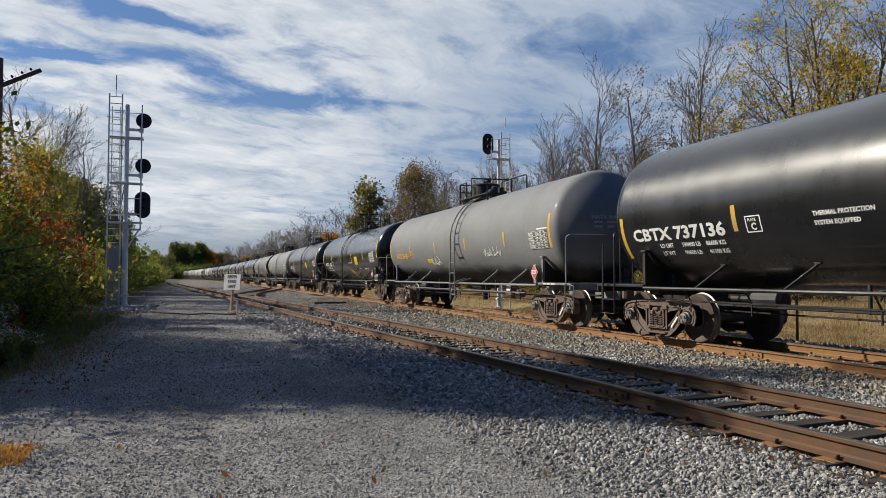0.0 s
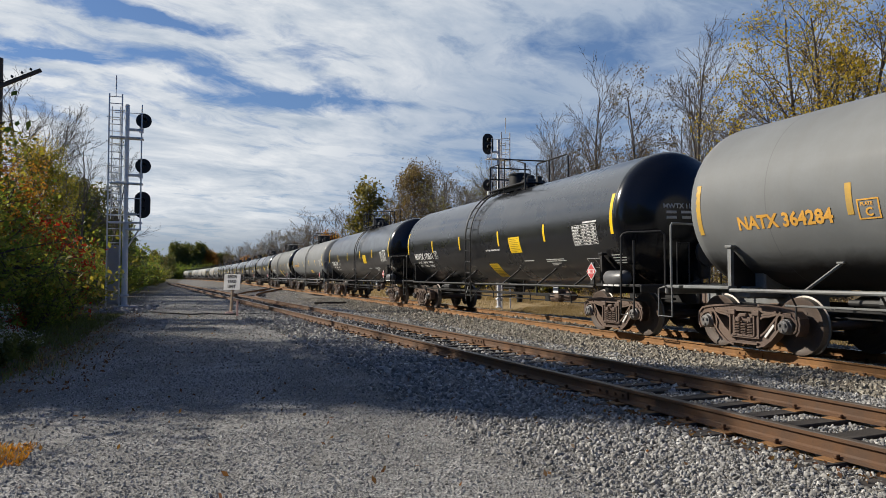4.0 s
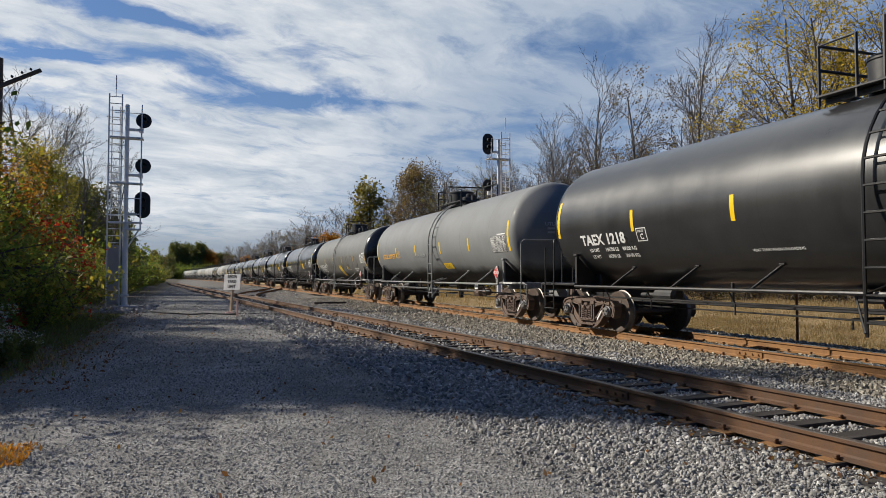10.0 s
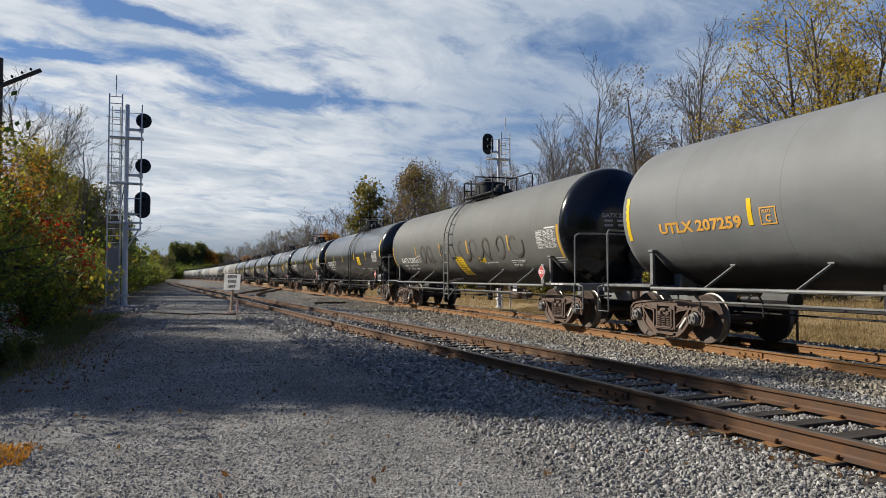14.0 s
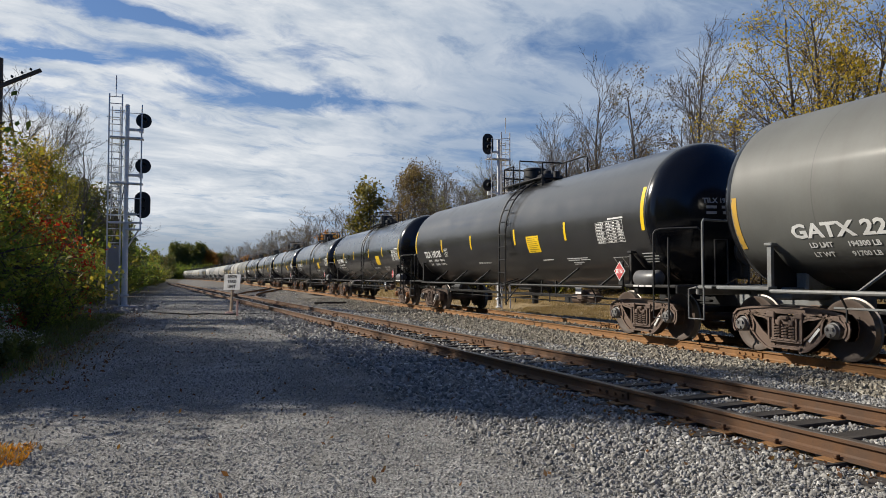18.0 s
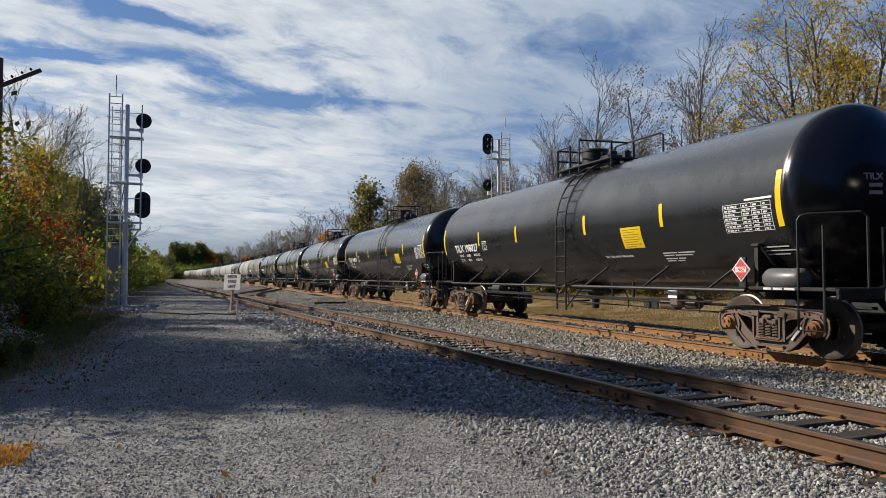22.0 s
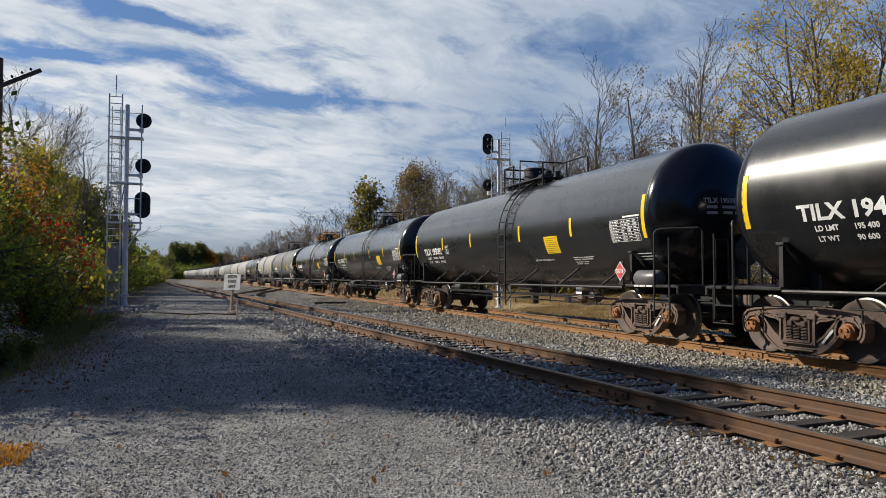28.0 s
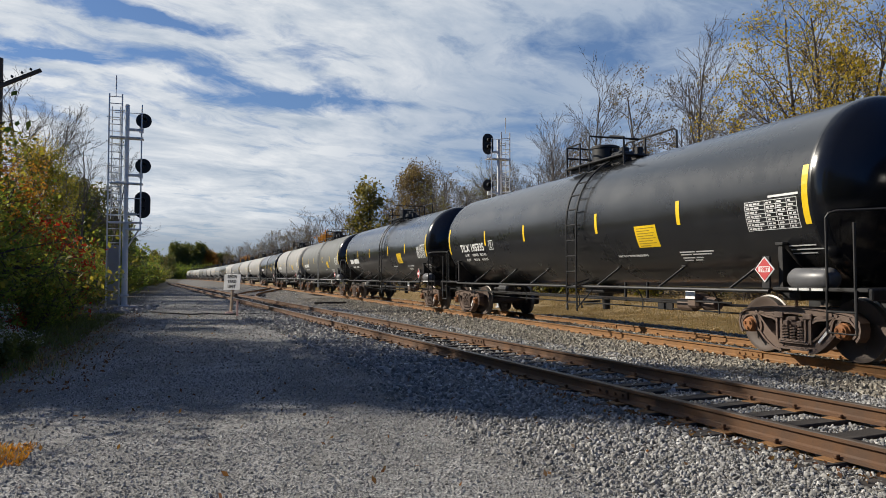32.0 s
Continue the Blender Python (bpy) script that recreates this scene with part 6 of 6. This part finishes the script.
# unseen trees added behind the camera, to block sky light and shade the ground
for k in range(11):
    place(FULL[k % 2], -8.0 - rnd.uniform(0, 3), -1.5 - 3.2 * k, 77 * k, rnd.uniform(1.2, 1.45))
    place(BRUSH[("green", "olive")[k % 2]], -6.5 - rnd.uniform(0, 2), -1.0 - 3.2 * k, 50 * k, rnd.uniform(1.3, 1.8))
for k in range(16):
    place(BARE_FAR[k % 3], 27.0 + rnd.uniform(-1, 5), 4.0 - 4.0 * k, rnd.uniform(0, 360), rnd.uniform(0.7, 0.95))
    place(BRUSH["far"], 24.5 + rnd.uniform(-1, 1), 4.0 - 4.0 * k, rnd.uniform(0, 360), rnd.uniform(1.2, 1.7))
    place(FAR_FULL[k % 3], -24.0 - rnd.uniform(0, 4) + 3.0 * k, -34.0 + rnd.uniform(-5, 4), rnd.uniform(0, 360), rnd.uniform(0.9, 1.2))
    place(BRUSH["distant"], -24.0 + 3.0 * k, -29.0 + rnd.uniform(-2, 2), rnd.uniform(0, 360), rnd.uniform(1.2, 1.7))
for k in range(8):
    place(FAR_FULL[k % 2], -22.0 - rnd.uniform(0, 4), -4.0 - 4.0 * k, rnd.uniform(0, 360), rnd.uniform(0.8, 1.0))
# woods closing the far end of the line
for k in range(7):
    place(FAR_FULL[k % 2], -9.0 + 0.35 * k, 200.0 + 22.0 * k, 70 * k, 0.62 + 0.06 * k)
for k in range(30):
    place(BRUSH["distant"], -16.0 + 1.0 * k + rnd.uniform(-1, 1), 372 + rnd.uniform(-6, 22), rnd.uniform(0, 360), rnd.uniform(1.6, 2.6))
for k in range(44):
    x = 7.0 + 16 * rnd.uniform(-1, 1)
    place(rnd.choice([FAR_FULL[0], FAR_FULL[1], FAR_FULL[0]]) if k % 11 else FAR_FULL[2], x, 408 + rnd.uniform(0, 30), rnd.uniform(0, 360), rnd.uniform(1.55, 2.0) * (1.0 - 0.012 * max(0.0, x)))
for k in range(26):
    place(FAR_FULL[k % 2], -13 - 1.4 * k + rnd.uniform(-1, 1), 330 + rnd.uniform(-10, 20), rnd.uniform(0, 360), rnd.uniform(0.9, 1.2))
for proto in (*ROUND, *THIN, *BARE, *BARE_FAR, *HALF, *GOLD, *FULL, *FAR_FULL, *FAR_RUSSET, *RUSSET, *BRUSH.values()):
    drop_proto(proto)


def blades(name, zones, mat, label, category, seed):
    rng = np.random.default_rng(seed)
    allv = []
    for x0, x1, y0, y1, density, lo, hi in zones:
        k = int((x1 - x0) * (y1 - y0) * density)
        x, y = rng.uniform(x0, x1, k), rng.uniform(y0, y1, k)
        z = np.array([ground_z(a, b) for a, b in zip(x, y)])
        h, t = rng.uniform(lo, hi, k) * (0.55 + 0.45 * np.sin(x * 2.1 + 1.3 * np.sin(y * 0.9)) * np.sin(y * 1.3 + x)), rng.uniform(0, 2 * np.pi, k)
        w = 0.004 + 0.007 * rng.random(k)
        dx, dy = np.cos(t), np.sin(t)
        lean = rng.uniform(-0.7, 0.9, k) * h
        p0 = np.stack([x - dx * w, y - dy * w, z], 1)
        p1 = np.stack([x + dx * w, y + dy * w, z], 1)
        p2 = np.stack([x - dy * lean + rng.normal(0, .02, k), y + dx * lean, z + h], 1)
        allv.append(np.stack([p0, p1, p2], 1))
    v = np.concatenate(allv)
    k = len(v)
    me = bpy.data.meshes.new(name)
    me.vertices.add(k * 3)
    me.vertices.foreach_set("co", v.reshape(-1))
    me.loops.add(k * 3)
    me.loops.foreach_set("vertex_index", np.arange(k * 3))
    me.polygons.add(k)
    me.polygons.foreach_set("loop_start", np.arange(k) * 3)
    me.materials.append(mat)
    me.update(calc_edges=True)
    tagged(new(name, me), label, category, kind="stuff")


blades("dry_grass", [(16.3, 17.2, 6.0, 40.0, 200, 0.05, 0.18), (17.0, 20.0, 6.0, 36.0, 1000, 0.06, 0.26), (20.0, 27.0, 8.0, 60.0, 260, 0.10, 0.36), (17.0, 25.0, 40.0, 110.0, 70, 0.15, 0.5)], M_STRAW, "tan dry grass field behind the main line", "grass", 8)
blades("edge_weeds", [(-4.2, -2.3, 10.0, 30.0, 260, 0.05, 0.28), (-4.4, -2.8, 11.0, 18.0, 300, 0.15, 0.5), (-2.5, -1.7, 11.0, 24.0, 60, 0.03, 0.14)], M_WEED, "green weeds along the edge of the lot", "weeds", 9)

blades("dry_tuft", [(-1.85, -1.2, 6.25, 7.05, 2200, 0.03, 0.11)], M_LEAF_ORANGE, "tuft of orange dry grass in the gravel", "grass", 12)
blades("dry_stalks", [(-2.6, -1.7, 12.2, 16.0, 45, 0.06, 0.3)], M_STRAW, "dry stalks at the edge of the lot", "weeds", 13)


def fallen_leaves(name, zones, mat, label, seed):
    rnd = random.Random(seed)
    pts = []
    for x0, x1, y0, y1, count in zones:
        for _ in range(count):
            x, y = rnd.uniform(x0, x1), rnd.uniform(y0, y1)
            pts.append((x, y, ground_z(x, y) + 0.025))
    tagged(new(name, leaf_mesh(name, pts, mat, rnd, 1, 0.028, 0.008)), label, "leaves", kind="stuff")


fallen_leaves("fallen_leaves", [(-2.9, -1.2, 10.0, 17.0, 420), (-3.6, -1.6, 17.0, 34.0, 700), (3.9, 4.6, 6.0, 9.5, 160), (4.3, 5.0, 3.6, 6.6, 200), (-2.6, 4.0, 4.0, 30.0, 500)], M_LEAF_RUSSET, "scattered brown leaves on the gravel", 14)


def flower_weed(x, y, seed, height):
    rnd = random.Random(seed)
    root = thing("flower_weed", pose(x, y, ground_z(x, y)), "tall green weed with small white flowers", "weed", "weeds in flower")
    mb, tips, leaves = MB(), [], []
    for k in range(9):
        a, lean = rnd.uniform(0, 6.28), rnd.uniform(0.1, 0.5)
        top = Vector((math.cos(a) * lean * height, math.sin(a) * lean * height, height * rnd.uniform(0.6, 1.0)))
        mb.tube([(0, 0, -0.05), top * 0.5 + Vector((0, 0, 0.08)), top], 0.008, 4, False, 0.003)
        tips += [top + Vector((rnd.gauss(0, .05), rnd.gauss(0, .05), rnd.gauss(0, .03))) for _ in range(7)]
        leaves += [top * rnd.uniform(0.15, 0.9) for _ in range(12)]
    part("stalk", mb.mesh("stalk", M_WEED), root)
    part("foliage", leaf_mesh("foliage", leaves, M_WEED, rnd, 2, 0.05, 0.05), root)
    part("blossom", leaf_mesh("blossom", tips, M_BLOOM, rnd, 3, 0.018, 0.02), root)


for k, (x, y, h) in enumerate(((-2.75, 12.9, 0.7), (-3.05, 13.6, 0.85), (-2.9, 12.3, 0.6), (-3.3, 14.6, 0.9), (-2.6, 14.0, 0.45), (-3.2, 12.7, 0.8))):
    flower_weed(x, y, 90 + k, h)

cable = MB().tube([(-2.5, 34.6, 0.03), (-2.0, 32.6, 0.05), (-1.3, 30.6, 0.04), (-0.6, 28.6, 0.07), (0.1, 27.9, 0.05), (0.8, 28.0, 0.06), (1.5, 27.4, 0.05), (2.4, 27.6, 0.04), (3.2, 27.3, 0.03)], 0.028, 6).mesh("cable", M_SIGNAL)
tagged(new("cable", cable), "black cable lying on the gravel lot", "cable")
board = MB().box((0, 0, 0.05), (1.7, 0.24, 0.14), 0.015).mesh("loose_tie", M_TIE)
spare = tagged(new("loose_tie", board), "old dark tie lying between the tracks", "railway tie")
spare.matrix_basis = pose(7.0, 36.7, ground_z(7.0, 36.7), 0, 0, 8)
post = thing("marker_post", pose(13.3, 12.6, ground_z(13.3, 12.6)), "slim rusty marker post beside the main line", "post")
part("post", shared("slim_post", M_RUST, lambda: MB().box((0, 0, 0.55), (0.05, 0.05, 1.3), 0.008)), post)

# ---- signals, sign, pole ----


def signal_head(parent, name, m, lights, label):
    """Black backplate with hooded lamps; faces local -y."""
    r = 0.34
    h = 0.0 if lights == 1 else 0.27
    pts = [(r * math.cos(t), h + r * math.sin(t)) for t in [math.pi * k / 14 for k in range(15)]] + [(-r * math.cos(t), -h - r * math.sin(t)) for t in [math.pi * k / 14 for k in range(15)]]
    head = part(name, shared(("signal_head", lights), M_SIGNAL, lambda: MB().plate(pts, -0.02, 0.02, "y").box((0, 0.14, 0), (0.34, 0.24, 0.42 + 2 * h), 0.04)), parent, m, label)
    for z in ((0.0,) if lights == 1 else (0.2, -0.2)):
        part("hood", shared("hood", M_SIGNAL, lambda: MB().add([(0.13 * math.cos(t), y, 0.13 * math.sin(t)) for y in (-0.02, -0.30) for t in [math.pi * (k / 8 * 1.3 - 0.15) for k in range(9)]], [(k, k + 1, k + 10, k + 9) for k in range(8)])), head, pose(0, 0, z))
        part("lens", shared("lens", M_LENS, lambda: MB().lathe([(-0.022, 0.10), (-0.035, 0.08), (-0.04, 0.03)], "y", 20)), head, pose(0, 0, z))
    return head


def signal_mast(x, y, height, heads, side, label, cage, case=True):
    root = thing("signal_mast", pose(x, y, ground_z(x, y)), label, "railway signal", "railway signals")
    if case:
        part("mast_base", shared("mast_base", M_CONCRETE, lambda: MB().box((0, 0, 0.0), (1.0, 0.9, 0.24), 0.03)), root)
    part("mast", shared(("mast", height), M_GALV, lambda: MB().lathe([(0.1, 0.20), (0.16, 0.20), (0.17, 0.13), (height * 0.42, 0.125), (height * 0.42 + 0.02, 0.10), (height, 0.095), (height + 0.02, 0.05)], "z", 20).box((0, 0, 0.6), (0.34, 0.3, 0.1), 0.02), True), root)
    lx = -0.50 * side
    lad = part("ladder", shared(("ladder", height, side), M_GALV, lambda: MB().box((lx - 0.27, 0.1, height / 2 + 0.25), (0.065, 0.03, height + 0.5), 0.004).box((lx + 0.27, 0.1, height / 2 + 0.25), (0.065, 0.03, height + 0.5), 0.004)), root, None, "galvanised ladder")
    rung = shared(("rung", "mast"), M_GALV, lambda: MB().tube([(-0.27, 0, 0), (0.27, 0, 0)], 0.022, 6))
    z = 3.0 if cage else 0.5
    while z < height + 0.4:
        part("rung", rung, lad, pose(lx, 0.1, z))
        z += 0.32
    for z in (height * 0.42, height * 0.62, height * 0.80, height * 0.97):
        part("ladder_tie", shared(("ladder_tie", side), M_GALV, lambda: MB().box((lx / 2, 0.06, 0), (abs(lx), 0.05, 0.05), 0.008)), root, pose(0, 0, z))
    part("antenna", shared(("antenna", side), M_GALV, lambda: MB().tube([(lx, 0.1, height + 0.4), (lx, 0.1, height + 1.0)], 0.02, 6).tube([(lx, 0.1, height + 0.7), (lx, 0.1, height + 1.35)], 0.032, 8)), root, None, "slim whip antenna")
    for sx in (-1, 1):
        part("cage_rail", shared(("cage_rail", height), M_GALV, lambda: MB().box((0, 0.45, height * 0.72), (0.045, 0.02, height * 0.56), 0.004)), lad, pose(lx + sx * 0.17, 0, 0))
    part("front_rail", shared(("front_rail", height, side), M_GALV, lambda: MB().tube([(0.64 * side, -0.42, height * 0.38), (0.64 * side, -0.42, height - 0.05)], 0.032, 8)), root)
    part("stay", shared(("stay", height, side), M_GALV, lambda: MB().tube([(0.06 * side, -0.1, height * 0.29), (0.58 * side, -0.3, height * 0.385)], 0.035, 6).box((0.3 * side, -0.2, height * 0.385), (0.7, 0.5, 0.06), 0.01)), root)
    if cage:
        for z in (height * 0.46, height * 0.58, height * 0.70, height * 0.82, height * 0.94):
            part("ladder_hoop", shared(("ladder_hoop", side), M_GALV, lambda: MB().tube([(lx + 0.36 * math.cos(math.pi * k / 8), 0.1 + 0.7 * math.sin(math.pi * k / 8), 0) for k in range(9)], 0.022, 6)), root, pose(0, 0, z))
    if case:
        part("equipment_case", shared("equipment_case", M_CASE, lambda: MB().box((lx, 0.25, 1.55), (0.46, 0.42, 2.7), 0.02).box((lx, 0.02, 1.55), (0.38, 0.03, 2.5), 0.01)), root, None, "tall grey equipment case")
    for z, lights in heads:
        part("head_platform", shared(("head_platform", side), M_GALV, lambda: MB().box((0.0, 0.1, -0.84), (1.4, 0.5, 0.03), 0.008).box((0.0, -0.16, -0.83), (1.4, 0.03, 0.07), 0.005)), root, pose(0, 0, z), "grated service platform")
        part("head_bracket", shared(("head_bracket", side), M_GALV, lambda: MB().box((0.30 * side, 0, -0.44), (0.6, 0.16, 0.12), 0.02).lathe([(-0.44, 0.05), (-0.2, 0.05)], "z", 10, (0.6 * side, 0.06, 0)).box((0.6 * side, 0.06, -0.42), (0.18, 0.18, 0.28), 0.02)), root, pose(0, 0, z))
        part("platform_rail", shared(("platform_rail", side), M_GALV, lambda: MB().tube([(0.64 * side, -0.42, 0.25), (-0.5 * side, -0.3, 0.25)], 0.016, 6)), root, pose(0, 0, z))
        signal_head(root, "signal_head", pose(0.70 * side, -0.06, z), lights, "black signal head with hooded lamps")
    return root


signal_mast(-2.72, 35.1, 9.35, [(8.65, 1), (6.55, 1), (4.75, 2)], 1, "galvanised three-head railway signal mast with ladder", True)
signal_mast(17.0, 37.4, 9.9, [(9.6, 2), (7.2, 1)], -1, "galvanised two-head railway signal mast behind the train", True, False)


def build_sign():
    root = thing("yard_limit_sign", pose(1.53, 28.4, 0.0, -5, 0, -46), "white square sign on a weathered wooden post", "sign")
    part("post", shared("post", M_POST, lambda: MB().box((0, 0.05, 0.75), (0.09, 0.09, 1.6), 0.01)), root)
    part("board", shared("board", M_SIGN, lambda: MB().box((0, 0, 1.24), (0.82, 0.02, 0.60), 0.004)), root, None, "white board with black lettering")
    for k, word in enumerate(("BEGIN", "YARD", "LIMIT")):
        pts, fs = letters(word, 0.17)
        mid = max(p.x for p in pts) / 2
        part("lettering", MB().add([(p.x - mid, -0.014, 1.40 - 0.19 * k + p.y) for p in pts], fs).mesh("lettering", M_DARK_STENCIL), root)
    block = thing("marker_block", pose(1.50, 28.2, 0.0), "small pinkish stone block at the foot of the sign", "block")
    part("block", shared("block", M_PINK, lambda: MB().box((0, 0, 0.04), (0.30, 0.22, 0.12), 0.02)), block)
    stake = thing("marker_stake", pose(1.72, 27.0, 0.0), "short pink marker stake in the gravel", "stake")
    part("stake", shared("stake", M_PINK, lambda: MB().box((0, 0, 0.27), (0.07, 0.05, 0.6), 0.01)), stake)


build_sign()


def build_pole():
    root = thing("utility_pole", pose(-6.22, 27.75, ground_z(-6.22, 27.75)), "weathered wooden utility pole with a tilted crossarm", "utility pole")
    part("pole", shared("pole", M_POLE, lambda: MB().lathe([(-0.3, 0.17), (8.68, 0.125), (8.70, 0.06)], "z", 16)), root)
    arm = part("crossarm", shared("crossarm", M_POLE, lambda: MB().box((0, 0, 0), (3.0, 0.10, 0.13), 0.01)), root, pose(0.0, -0.18, 7.62, 0, -29, 0), "tilted wooden crossarm")
    for x in (0.25, 0.58, 0.92, 1.22):
        part("insulator", shared("insulator", M_GLASS, lambda: MB().lathe([(0.06, 0.015), (0.12, 0.015), (0.121, 0.04), (0.17, 0.045), (0.2, 0.02)], "z", 10)), arm, pose(x, 0, 0))
    part("brace", shared("brace", M_GALV, lambda: MB().tube([(0.0, -0.14, 7.0), (0.5, -0.14, 7.8)], 0.014, 6)), root)


build_pole()
motions()
